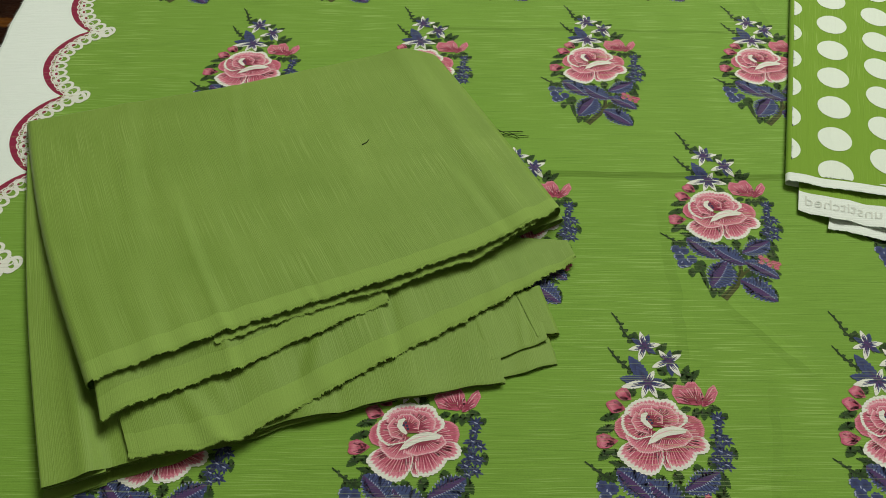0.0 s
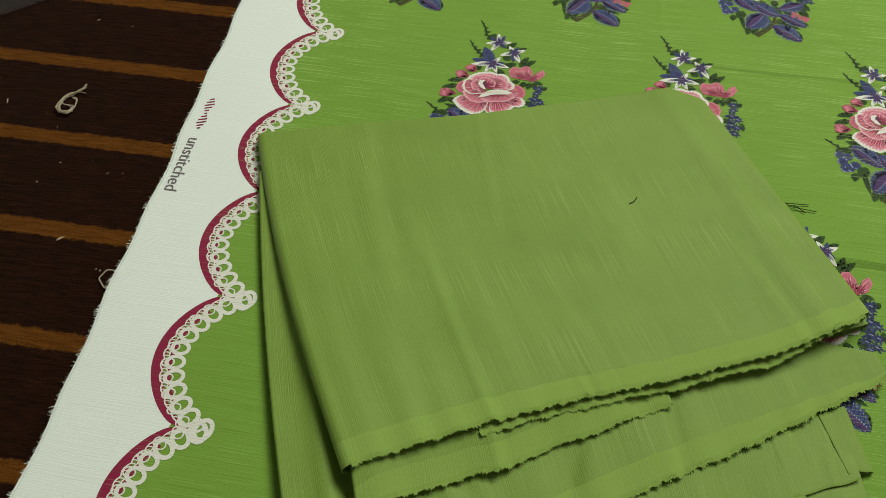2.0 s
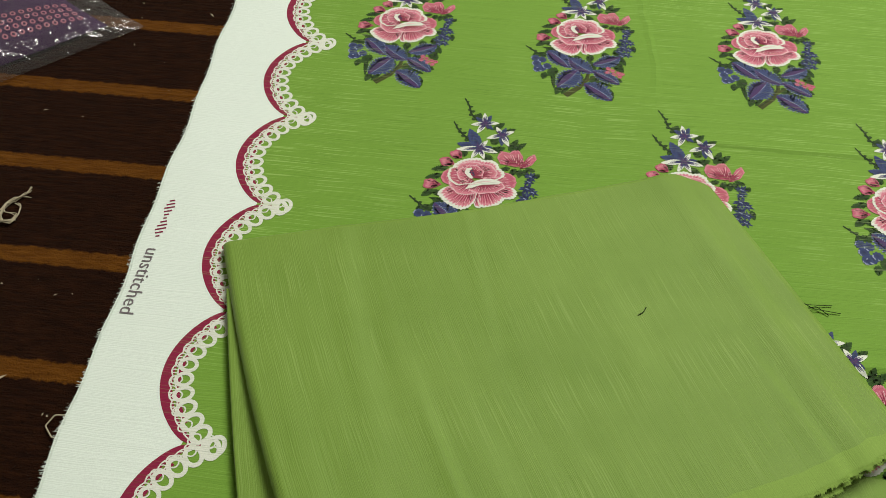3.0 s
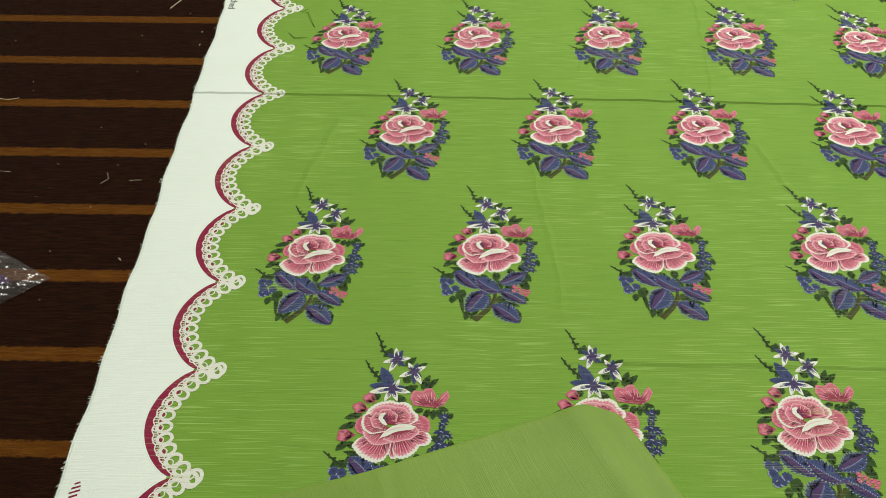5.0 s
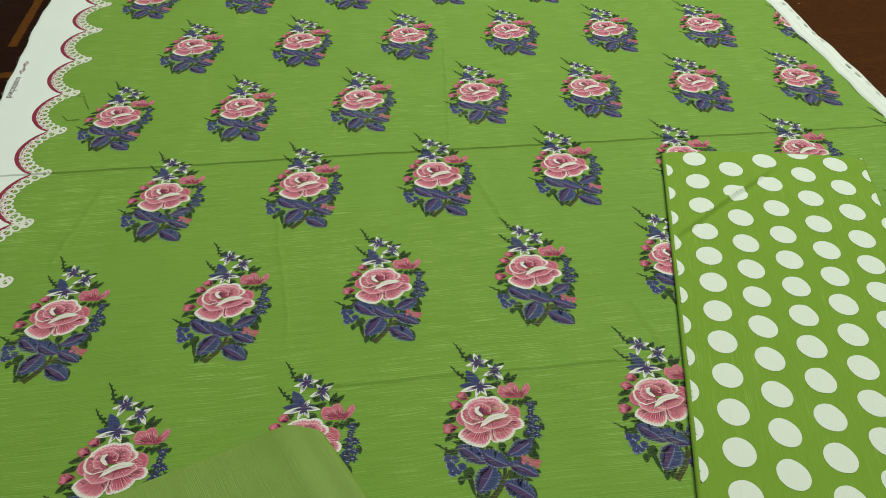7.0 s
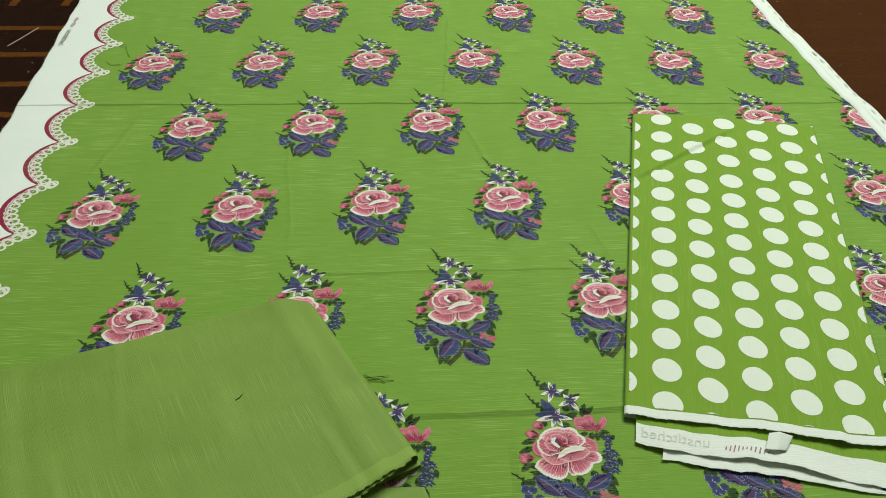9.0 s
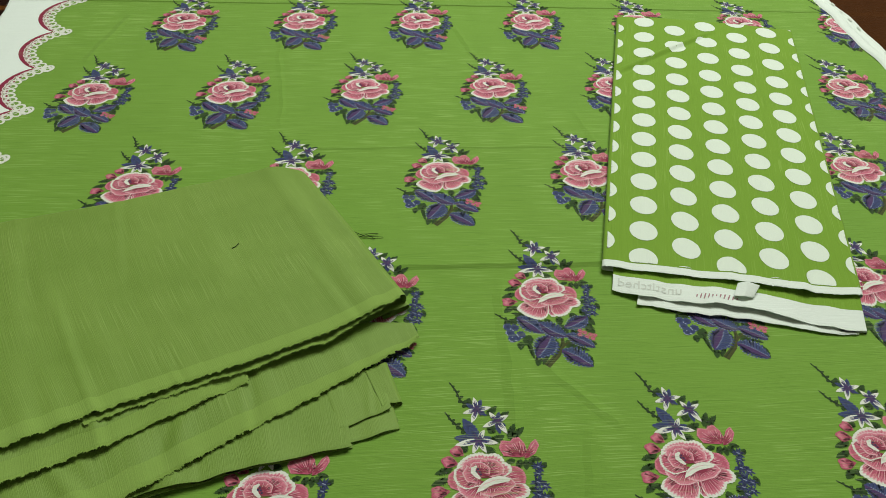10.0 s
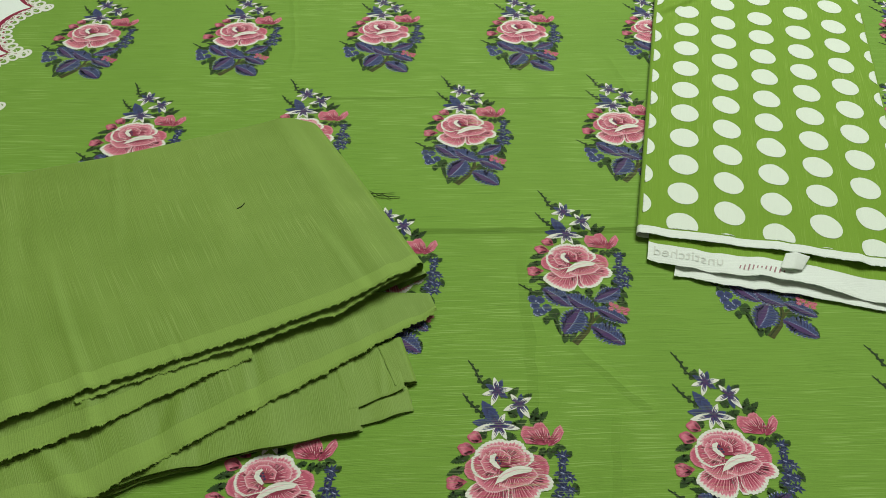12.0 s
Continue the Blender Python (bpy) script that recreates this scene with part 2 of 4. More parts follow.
def slab(name, x0, y0, z0, x1, y1, z1, mat, label, category):
    bm = bmesh.new()
    bmesh.ops.create_cube(bm, size=1)
    for v in bm.verts:
        v.co = Vector(((x0 + x1) / 2 + v.co.x * (x1 - x0), (y0 + y1) / 2 + v.co.y * (y1 - y0), (z0 + z1) / 2 + v.co.z * (z1 - z0)))
    me = bpy.data.meshes.new(name)
    bm.to_mesh(me)
    bm.free()
    me.materials.append(mat)
    return tagged(new(name, me), label, category, "", "structure")


class Ink:
    """Collects flat printed shapes (millimetres or metres in a plane) with colours and layers."""

    def __init__(self):
        self.v, self.f, self.c, self.s = [], [], [], []

    def fan(self, pts, centre, rim, core, layer):
        """A filled outline round a centre, with a ring half way in."""
        n0, k = len(self.v), len(pts)
        c = np.array(centre, float)
        half = tuple((p + q) / 2 for p, q in zip(rim, core))
        self.v += [tuple(c)] + [tuple((np.array(p) + c) / 2) for p in pts] + [tuple(p) for p in pts]
        self.c += [core] + [half] * k + [rim] * k
        self.s.append((layer, n0, len(self.v)))
        for i in range(k):
            m = (i + 1) % k
            self.f += [(n0, n0 + 1 + i, n0 + 1 + m), (n0 + 1 + i, n0 + 1 + k + i, n0 + 1 + k + m, n0 + 1 + m)]

    def stroke(self, pts, widths, colour, layer, closed=False):
        pts = np.asarray(pts, float)
        k = len(pts)
        if isinstance(widths, (int, float)):
            widths = [widths] * k
        d = np.roll(pts, -1, 0) - np.roll(pts, 1, 0)
        if not closed:
            d[0], d[-1] = pts[1] - pts[0], pts[-1] - pts[-2]
        d /= np.linalg.norm(d, axis=1)[:, None] + 1e-12
        nrm = np.stack([-d[:, 1], d[:, 0]], 1) * (np.asarray(widths) / 2)[:, None]
        n0 = len(self.v)
        for p, o in zip(pts, nrm):
            self.v += [tuple(p + o), tuple(p - o)]
        self.c += [colour] * (2 * k)
        self.s.append((layer, n0, len(self.v)))
        for i in range(k if closed else k - 1):
            j = (i + 1) % k
            self.f.append((n0 + 2 * i, n0 + 2 * i + 1, n0 + 2 * j + 1, n0 + 2 * j))

    def ranks(self):
        """Shapes in printing order, each a hair above the one before."""
        order = sorted(range(len(self.s)), key=lambda i: self.s[i][0])
        out = np.zeros(len(self.v))
        for rank, i in enumerate(order):
            out[self.s[i][1]:self.s[i][2]] = self.s[i][0] + rank * 0.008
        return out

    def place(self, name, parent, put, label="", mat=None, uvs=False):
        """put(xy, layers) gives the places of the points."""
        xy = np.array(self.v)
        co = put(xy, self.ranks())
        return mesh_object(name, co, self.f, mat or INK, parent, label, True, xy if uvs else None, self.c)


# ---------------------------------------------------------------- room
FLOOR_Z = 0.0
floor_xy = (-2.2, -2.4, 3.0, 3.2)
slab("floor", floor_xy[0], floor_xy[1], -0.12, floor_xy[2], floor_xy[3], -0.012, WALL, "plain hard floor under the carpet", "floor")
carpet = slab("carpet", floor_xy[0], floor_xy[1], -0.0118, floor_xy[2], floor_xy[3], 0.0, CARPET, "dark brown carpet with narrow ochre stripes", "carpet")
slab("wall_west", floor_xy[0] - 0.15, floor_xy[1], -0.12, floor_xy[0], floor_xy[3], 2.6, WALL, "plain pale painted wall", "wall")
slab("wall_east", floor_xy[2], floor_xy[1], -0.12, floor_xy[2] + 0.15, floor_xy[3], 2.6, WALL, "plain pale painted wall", "wall")
slab("wall_south", floor_xy[0] - 0.15, floor_xy[1] - 0.15, -0.12, floor_xy[2] + 0.15, floor_xy[1], 2.6, WALL, "plain pale painted wall", "wall")
slab("wall_north", floor_xy[0] - 0.15, floor_xy[3], -0.12, floor_xy[2] + 0.15, floor_xy[3] + 0.15, 2.6, WALL, "plain pale painted wall", "wall")
slab("ceiling", floor_xy[0] - 0.15, floor_xy[1] - 0.15, 2.6, floor_xy[2] + 0.15, floor_xy[3] + 0.15, 2.7, CEILING, "plain white painted ceiling", "ceiling")

def curve(points, n):
    """A smooth line through a few control points, evenly spaced."""
    p = np.array(points, float)
    s = np.r_[0, np.cumsum(np.linalg.norm(np.diff(p, axis=0), axis=1))]
    t = np.linspace(0, s[-1], n)
    out = np.stack([np.interp(t, s, p[:, k]) for k in range(3)], 1)
    soft = out.copy()
    for _ in range(max(1, n // 40)):
        soft[1:-1] = (soft[:-2] + 2 * soft[1:-1] + soft[2:]) / 4
    return soft


# ---------------------------------------------------------------- printed cloth
PITCH_X, PITCH_Y = 0.140, 0.159
CUSP0, CUSP_STEP = 0.108, 0.0819
Y_NEAR, Y_FAR = -0.62, 1.75


def edge_left(y):
    return -0.1225 - 0.027 * np.clip(y - 0.03, -0.3, 1.0) + 0.0007 * np.sin(41 * y) + 0.0008 * np.sin(97 * y + 1)


def edge_right(y):
    return 0.905 + 0.004 * np.sin(5 * y) + 0.010 * np.clip(y - 0.7, 0, 1)


def cusp_x(y):
    return -0.0575 - 0.0215 * np.clip(y - 0.1, -0.3, 1.0)


def cloth_height(x, y):
    rng = np.random.RandomState(4)
    h = 0.0032 + np.zeros_like(x)
    for k in range(12):
        ang, f = rng.uniform(0, math.pi), rng.uniform(5, 17)
        h = h + 0.006 / f * np.sin(f * (x * math.cos(ang) + y * math.sin(ang)) + rng.uniform(0, 6.3))
    return np.clip(h, 0.0014, 0.02)


CELL = 0.004
GX = np.linspace(0, 1, 270)
GY = np.arange(Y_NEAR, Y_FAR, 0.0026)


class Drape:
    """Heights of the cloth on its own grid, so that prints follow it exactly."""

    def __init__(self):
        self.y0, self.dy = GY[0], GY[1] - GY[0]
        self.x0, self.dx = -0.16, CELL
        xs = self.x0 + self.dx * np.arange(280)
        self.h = cloth_height(*np.meshgrid(xs, GY))

    def z(self, x, y):
        i = np.clip((np.asarray(x) - self.x0) / self.dx, 0, self.h.shape[1] - 1.001)
        j = np.clip((np.asarray(y) - self.y0) / self.dy, 0, self.h.shape[0] - 1.001)
        a, b = i.astype(int), j.astype(int)
        u, v = i - a, j - b
        h = self.h
        return (h[b, a] * (1 - u) + h[b, a + 1] * u) * (1 - v) + (h[b + 1, a] * (1 - u) + h[b + 1, a + 1] * u) * v


DRAPE = Drape()
LAYER = 0.00002


def ribbon(name, xa, xb, ys, nx, lift, mat, parent, label=""):
    """A strip of cloth between two edges given as functions of y, lying on the drape."""
    u = np.linspace(0, 1, nx)[None, :]
    yy = np.repeat(np.asarray(ys)[:, None], nx, 1)
    xx = xa(yy) * (1 - u) + xb(yy) * u
    zz = DRAPE.z(xx, yy) + lift
    return mesh_object(name, np.stack([xx, yy, zz], -1).reshape(-1, 3), grid_faces(nx, len(ys)), mat, parent, label)


cloth = ribbon("printed_cloth", edge_left, edge_right, GY, 270, 0.0, GREEN, None)
tagged(cloth, "green slub cotton cloth printed with rose bouquets, spread on the carpet", "fabric")


def scallop_x(y):
    """The outer edge of the scalloped band."""
    s = np.mod((y - CUSP0) / CUSP_STEP, 1.0)
    return cusp_x(y) - 0.0262 * np.sin(np.pi * s) ** 0.62


fine_y = np.arange(Y_NEAR, Y_FAR, CUSP_STEP / 40)
ribbon("white_border", lambda y: edge_left(y) - 0.0006, scallop_x, fine_y, 16, 0.00008, WHITE, cloth, "plain white border with a frayed cut edge")

C_WHITE, C_MAROON = lin(226, 230, 218), lin(140, 28, 66)
C_PALE, C_PINK, C_ROSE, C_DEEP = lin(228, 188, 194), lin(214, 130, 148), lin(190, 92, 115), lin(146, 52, 78)
C_BLUE, C_NAVY, C_SKY, C_PURPLE = lin(62, 74, 118), lin(44, 49, 86), lin(148, 158, 186), lin(78, 54, 100)
C_LEAF, C_DARK, C_OLIVE = lin(52, 84, 32), lin(34, 54, 26), lin(70, 74, 34)


def drape_put(xy, layers):
    return np.column_stack([xy, DRAPE.z(xy[:, 0], xy[:, 1]) + 0.00016 + layers * LAYER])


def scallop(k, rng):
    """One scallop of the border: maroon band, fine net and a chain of loops."""
    y0 = CUSP0 + k * CUSP_STEP
    ink = Ink()

    def line(d, tip, s):
        """A line inside the edge: d from it in the middle, tip from it at the cusps."""
        yy = y0 + s * CUSP_STEP
        return np.stack([cusp_x(yy) + tip - (0.0262 + tip - d) * np.sin(np.pi * np.clip(s, 0, 1)) ** 0.62, yy], 1)

    s = np.linspace(0.0, 1.0, 61)
    outer, band = line(0.0, 0.0, s), line(0.0070, 0.0080, s)
    n0 = len(ink.v)
    for p, q in zip(outer, band):
        ink.v += [tuple(p), tuple(q)]
    ink.c += [C_MAROON] * (2 * len(s))
    ink.s.append((1, n0, len(ink.v)))
    ink.f += [(n0 + 2 * i, n0 + 2 * i + 1, n0 + 2 * i + 3, n0 + 2 * i + 2) for i in range(len(s) - 1)]
    ink.stroke(line(0.0098, 0.0105, s)[8:-8], 0.0026, C_MAROON, 1.2)
    # net: two fine wavy lines with ties between them
    t = np.linspace(0.01, 0.99, 161)

    def wavy(d, tip, amp):
        out = line(d, tip, t)
        out[:, 0] -= amp * np.abs(np.sin(t * 11 * math.pi))
        return out

    a, b = wavy(0.0064, 0.0068, 0.0014), wavy(0.0092, 0.0104, 0.0008)
    ink.stroke(a, 0.0008, C_WHITE, 3)
    ink.stroke(b, 0.0008, C_WHITE, 3.1)
    for i in range(0, 161, 4):
        ink.stroke([a[i], (a[i] + b[i]) / 2 + (0, 0.0003), b[i]], 0.0006, C_WHITE, 3.2)
    # chain of loops, evenly spaced along the lace
    t = np.linspace(0.0, 1.0, 200)
    path = line(0.0128, 0.0165, t)
    run = np.r_[0, np.cumsum(np.linalg.norm(np.diff(path, axis=0), axis=1))]
    loops = 12
    for i in range(loops):
        f = (i + (0.5 if i else 0.25)) / loops
        g = np.interp(f * run[-1], run, np.arange(200))
        m = int(min(max(g, 1), 198))
        p = path[m]
        tan = path[m + 1] - path[m - 1]
        a0 = math.atan2(-tan[0], tan[1])
        edge = abs(f - 0.5) * 2
        e = np.linspace(0, 2 * math.pi, 22, endpoint=False)
        rx, ry = 0.0046 + 0.0008 * edge + rng.uniform(-0.0003, 0.0003), 0.0036 + 0.0006 * edge
        ring = np.stack([rx * np.cos(e), ry * np.sin(e)], 1)
        turn = np.array([[math.cos(a0), -math.sin(a0)], [math.sin(a0), math.cos(a0)]])
        ink.stroke(p + ring @ turn.T, 0.0022 + 0.0003 * edge, C_WHITE, 5 + 0.3 * (i % 2), True)
        ink.stroke(p + (ring * 0.7 - (0.0040, 0)) @ turn.T, 0.0008, C_WHITE, 4, True)
    return ink


srng = random.Random(3)
for k in range(-9, 20):
    scallop(k, srng).place("lace_scallop", cloth, drape_put, "maroon scallop with printed white lace loops" if k == -9 else "")


# ---------------------------------------------------------------- rose bouquet print
def jag(n, amount, rng):
    return 1 + amount * np.array([(1 if i % 2 else -1) * rng.uniform(0.4, 1.0) for i in range(n)])


def lobe(ink, base, angle, radius, spread, layer, colours, rng, squash=1.0, frill=0.05):
    """A rose petal: a rounded fan from its base, in nested, hatched tones from rim to heart."""
    n = 66
    a = np.linspace(-spread, spread, n)
    body = np.cos(a / spread * math.pi / 2) ** 0.32
    wave = 1 + frill * np.sin(a / spread * 7.3 + rng.uniform(0, 6))
    c, s = math.cos(angle), math.sin(angle)
    for step, (size, colour, core, teeth) in enumerate(colours):
        r = radius * size * body * wave * jag(n, teeth, rng)
        px, py = r * np.cos(a), r * np.sin(a) * squash
        pts = np.stack([base[0] + c * px - s * py, base[1] + s * px + c * py], 1)
        mid = (base[0] + c * radius * size * 0.3, base[1] + s * radius * size * 0.3)
        ink.fan(pts, mid, colour, core, layer + step * 0.35)


ROSE = [(1.0, C_WHITE, C_WHITE, 0.02), (0.90, C_PALE, C_PALE, 0.04), (0.87, C_PINK, C_PINK, 0.06), (0.78, C_ROSE, C_ROSE, 0.12), (0.48, C_DEEP, C_DEEP, 0.20)]
ROSE_SOFT = [(1.0, C_PINK, C_PINK, 0.02), (0.94, C_ROSE, C_ROSE, 0.06), (0.62, C_ROSE, C_DEEP, 0.15), (0.45, C_DEEP, C_DEEP, 0.15)]
ROSE_THIN = [(1.0, C_WHITE, C_WHITE, 0.02), (0.90, C_ROSE, C_ROSE, 0.05), (0.80, C_ROSE, C_DEEP, 0.12), (0.45, C_DEEP, C_DEEP, 0.15)]
ROSE_DEEP = [(1.0, C_PALE, C_PALE, 0.02), (0.94, C_PINK, C_PINK, 0.05), (0.82, C_ROSE, C_ROSE, 0.10), (0.50, C_DEEP, C_DEEP, 0.18)]
BUD_SOFT = [(1.0, C_PINK, C_PINK, 0.03), (0.92, C_ROSE, C_PINK, 0.08), (0.60, C_ROSE, C_DEEP, 0.16)]
BUD = [(1.0, C_ROSE, C_ROSE, 0.03), (0.86, C_PINK, C_ROSE, 0.12), (0.60, C_ROSE, C_DEEP, 0.18)]


def leaf(ink, a, b, width, layer, colour, core, rng, teeth=0.10, vein=None, half=None, bend=0.0):
    """A pointed, serrated leaf from a to b, with an optional vein and a half of another tone."""
    a, b = np.array(a, float), np.array(b, float)
    d = b - a
    ln = np.linalg.norm(d)
    d /= ln
    nrm = np.array([-d[1], d[0]])
    t = np.linspace(0, 1, 18)
    w = width / 2 * np.sin(np.pi * t ** 0.85) ** 0.8
    spine = a + t[:, None] * ln * d + (bend * ln * np.sin(np.pi * t))[:, None] * nrm
    up = spine + (w * jag(18, teeth, rng))[:, None] * nrm
    dn = spine - (w * jag(18, teeth, rng))[:, None] * nrm
    ink.fan(np.concatenate([up, dn[::-1][1:-1]]), spine[9], colour, core, layer)
    if half is not None:
        ink.fan(np.concatenate([spine, (spine - (w * 0.72 * jag(18, teeth, rng))[:, None] * nrm)[::-1][1:-1]]), (spine[9] + dn[9]) / 2, half, half, layer + 0.3)
    if vein is not None:
        for i in range(3, 16):
            p = spine[i]
            ink.stroke([p - d * 0.4 + nrm * 0.7, p - nrm * 0.3], 0.5, vein, layer + 0.6)


def petal(ink, arc, base, layer, tones, rng, hatch=16):
    """A rose petal between its base and a rim drawn through a few points, in nested tones with stitched hatching."""
    rim = curve([(x, y, 0) for x, y in arc], 44)[:, :2]
    base = np.array(base, float)
    for step, (size, colour, core, teeth) in enumerate(tones):
        k = size * jag(44, teeth, rng)
        pts = np.concatenate([base + (rim - base) * k[:, None], [base]])
        ink.fan(pts, base + (rim[22] - base) * size * 0.4, colour, core, layer + step * 0.12)
    for i in range(hatch):
        p = rim[int((i + 0.5) / hatch * 44)] - base
        lo, hi = rng.uniform(0.30, 0.52), rng.uniform(0.76, 0.88)
        ink.stroke([base + p * lo, base + p * hi], [0.15, 0.42], C_PALE if i % 2 else C_PINK, layer + 0.6)
        q = rim[min(43, int((i + 1.0) / hatch * 44))] - base
        ink.stroke([base + q * rng.uniform(0.2, 0.3), base + q * rng.uniform(0.58, 0.74)], [1.0, 0.4], C_DEEP, layer + 0.62)


def lily(ink, centre, tips, blues, layer, rng):
    """A small white lily with a spiky blue heart; some petals are all blue."""
    c = np.array(centre, float)
    for i, tip in enumerate(blues):
        leaf(ink, c, tip, 0.42 * math.dist(centre, tip), layer + 0.02 * i, C_BLUE, C_NAVY, rng, 0.16)
    for i, tip in enumerate(tips):
        d = np.array(tip, float) - c
        leaf(ink, c, tip, 0.20 * np.linalg.norm(d) + 1.6, layer + 0.2 + 0.02 * i, C_WHITE, C_WHITE, rng, 0.10)
        n = np.array((-d[1], d[0])) / np.linalg.norm(d)
        for k in (-1.0, 0.0, 1.0):
            ink.stroke([c + n * k * 0.7, c + d * rng.uniform(0.5, 0.78) + n * k * 0.9], [1.3, 0.3], C_BLUE if k else C_PURPLE, layer + 0.5)
    for i in range(12):
        q = i * 0.52 + rng.uniform(-0.2, 0.2)
        f = rng.uniform(3.2, 6.4)
        ink.stroke([c, c + f * np.array((math.cos(q), math.sin(q)))], [1.5, 0.3], C_NAVY if i % 3 == 0 else C_PURPLE, layer + 0.6)


def blob(ink, centre, radius, layer, rim, core, rng, teeth=0.12, n=18):
    e = np.linspace(0, 2 * math.pi, n, endpoint=False)
    r = radius * jag(n, teeth, rng)
    ink.fan(np.stack([centre[0] + r * np.cos(e), centre[1] + r * np.sin(e)], 1), centre, rim, core, layer)


def bouquet():
    """The printed motif in millimetres: a rose with buds, lilies, blue leaves and sprigs."""
    ink, rng = Ink(), random.Random(11)
    # dark foliage behind
    for a, b, w in (((0, 52), (2, 60), 5), ((12, 44), (20, 52), 5), ((20, 42), (28, 47), 4), ((12, 30), (16, 36), 6), ((10, 22), (22, 28), 6),
                    ((24, 25), (30, 37), 5), ((25, 24), (36, 34), 5), ((8, 20), (14, 12), 6), ((26, 9), (19, 7), 4), ((30, 9), (26, 2), 4.5), ((33, 9), (32, 1), 4.5), ((35, 9), (38, 2), 4.5), ((36, 10), (43, 8), 4),
                    ((-15, 5), (-27, 1.5), 5), ((-18, -2), (-30, -6.5), 5), ((-23, -16), (-30.5, -22.5), 5), ((-23, -16), (-18, -21), 5), ((-8, 16), (-4, 22), 5), ((-24, -23), (-11, -28), 4.5),
                    ((0, -30), (4, -38), 6), ((12, -28), (10, -37), 6), ((22, -24), (24, -33), 6), ((30, -20), (34, -30), 6), ((33, -28), (38, -38), 5), ((35, -34), (30, -42), 5),
                    ((-17, -50), (-15, -70), 3.5), ((-11, -66), (-14, -76), 5), ((-4, -64), (-10, -75), 4), ((26, -66), (27, -78), 4), ((16, -56), (28, -63), 4),
                    ((-28, -31), (-32, -36), 5), ((30, -54), (35, -57), 4), ((-22, -30), (-30, -34), 5), ((-8, -30), (-4, -42), 9), ((10, -36), (15, -46), 8), ((-14, -46), (-20, -56), 8), ((4, -50), (0, -62), 8), ((12, -52), (18, -64), 8),
                    ((22, -40), (20, -50), 8), ((30, -38), (36, -46), 7), ((-16, -28), (-24, -30), 7), ((16, -66), (10, -72), 6), ((-22, -52), (-24, -60), 5), ((36, -14), (31, -12), 5), ((44, -14), (45, -22), 4), ((42, 2), (46, 6), 4)):
        leaf(ink, a, b, w, 0.5, C_LEAF, C_DARK, rng, 0.30)
    # sprigs at the top and the left
    for pts in (((-10.5, 74), (-6.5, 66), (-4.5, 58), (0, 52)), ((-16, 49), (-12.5, 42), (-8, 36.5), (-3, 31)), ((-38, -23), (-32, -28), (-27, -32), (-22, -34)), ((-25, -23), (-18, -25), (-12, -27), (-6, -28))):
        ink.stroke(pts, [0.8, 1.3, 1.6, 1.2], C_DARK, 0.8)
        for i in range(9):
            f = (i + 0.6) / 9 * 2.8
            k = int(f)
            p = np.array(pts[k]) + (f - k) * (np.array(pts[k + 1]) - np.array(pts[k]))
            s = 1 if i % 2 else -1
            leaf(ink, p, p + np.array((0.8 + 2.4 * s, 1.4 * s)) * (0.35 + 0.13 * i), 1.4 + 0.2 * i, 0.9, C_DARK, C_LEAF, rng, 0.2)
    # main stem
    ink.stroke([(10, -46), (9, -55), (3, -66), (-7, -76)], [2.4, 3.2, 4.2, 5.0], C_OLIVE, 1.0)
    ink.stroke([(10, -48), (8, -56), (2, -66), (-7, -75)], [0.5, 0.7, 0.8, 0.8], C_DARK, 1.2)
    ink.stroke([(7, -60), (11, -56), (16, -52)], [2, 1.6, 1.2], C_OLIVE, 1.0)
    # blue leaves
    for a, b, w, bend in (((-21, -27), (-4, -45), 15, 0.05), ((-5, -34), (14, -49), 15, -0.05), ((34, -29), (13, -40), 13, 0.06),
                          ((2, -47), (-13, -68), 18, 0.05), ((13, -46), (33, -60), 12, 0.05), ((7, -61), (27, -78), 16, 0.06)):
        leaf(ink, a, b, w * 0.98, 2.0, C_BLUE, C_BLUE, rng, 0.26, C_SKY, C_PURPLE, bend)
        a, tip = np.array(a), np.array(b)
        q = np.array((-(tip - a)[1], (tip - a)[0])) / np.linalg.norm(tip - a)
        for i in range(11):
            f = (i + 1) / 12
            p = a + f * (tip - a)
            wide = 1.04 * w * math.sin(math.pi * f ** 0.85) ** 0.8
            ink.stroke([p - q * wide * 0.49, p - q * wide * 0.40 + (tip - a) * 0.02], 0.6, C_SKY, 2.9)
            ink.stroke([p + q * wide * 0.48, p + q * wide * 0.42 + (tip - a) * 0.02], 0.5, C_SKY, 2.9)
            ink.stroke([p + q * wide * 0.46, p + q * wide * 0.15 + (tip - a) * 0.04], 0.6, C_NAVY, 2.3)
            ink.stroke([p - q * wide * 0.40, p - q * wide * 0.10 + (tip - a) * 0.04], 0.6, C_NAVY, 2.35)
    # blue blossoms at the left of the leaves
    for c in ((-25, -38), (-29, -43), (-25, -48), (-21, -45), (-30, -37), (-28, -49)):
        blob(ink, c, 3.4, 2.4, C_BLUE, C_NAVY, rng, 0.16)
        for i in range(4):
            q = rng.uniform(2.2, 4.6)
            ink.stroke([(c[0] + 2.8 * math.cos(q), c[1] + 2.8 * math.sin(q)), (c[0] + 3.6 * math.cos(q + 0.4), c[1] + 3.6 * math.sin(q + 0.4))], 0.7, C_SKY, 2.8)
    # larkspur at the right
    for c, r in (((40, 3), 3.6), ((39, -2), 3.2), ((38, -8), 4.4), ((42, -11), 3.2), ((37, -17), 4.6), ((41, -19), 3.0), ((34, -22), 3.4), ((39, -25), 3.4), ((35, -27), 2.6)):
        for i in range(9):
            q = i * 0.7 + rng.uniform(-0.3, 0.3)
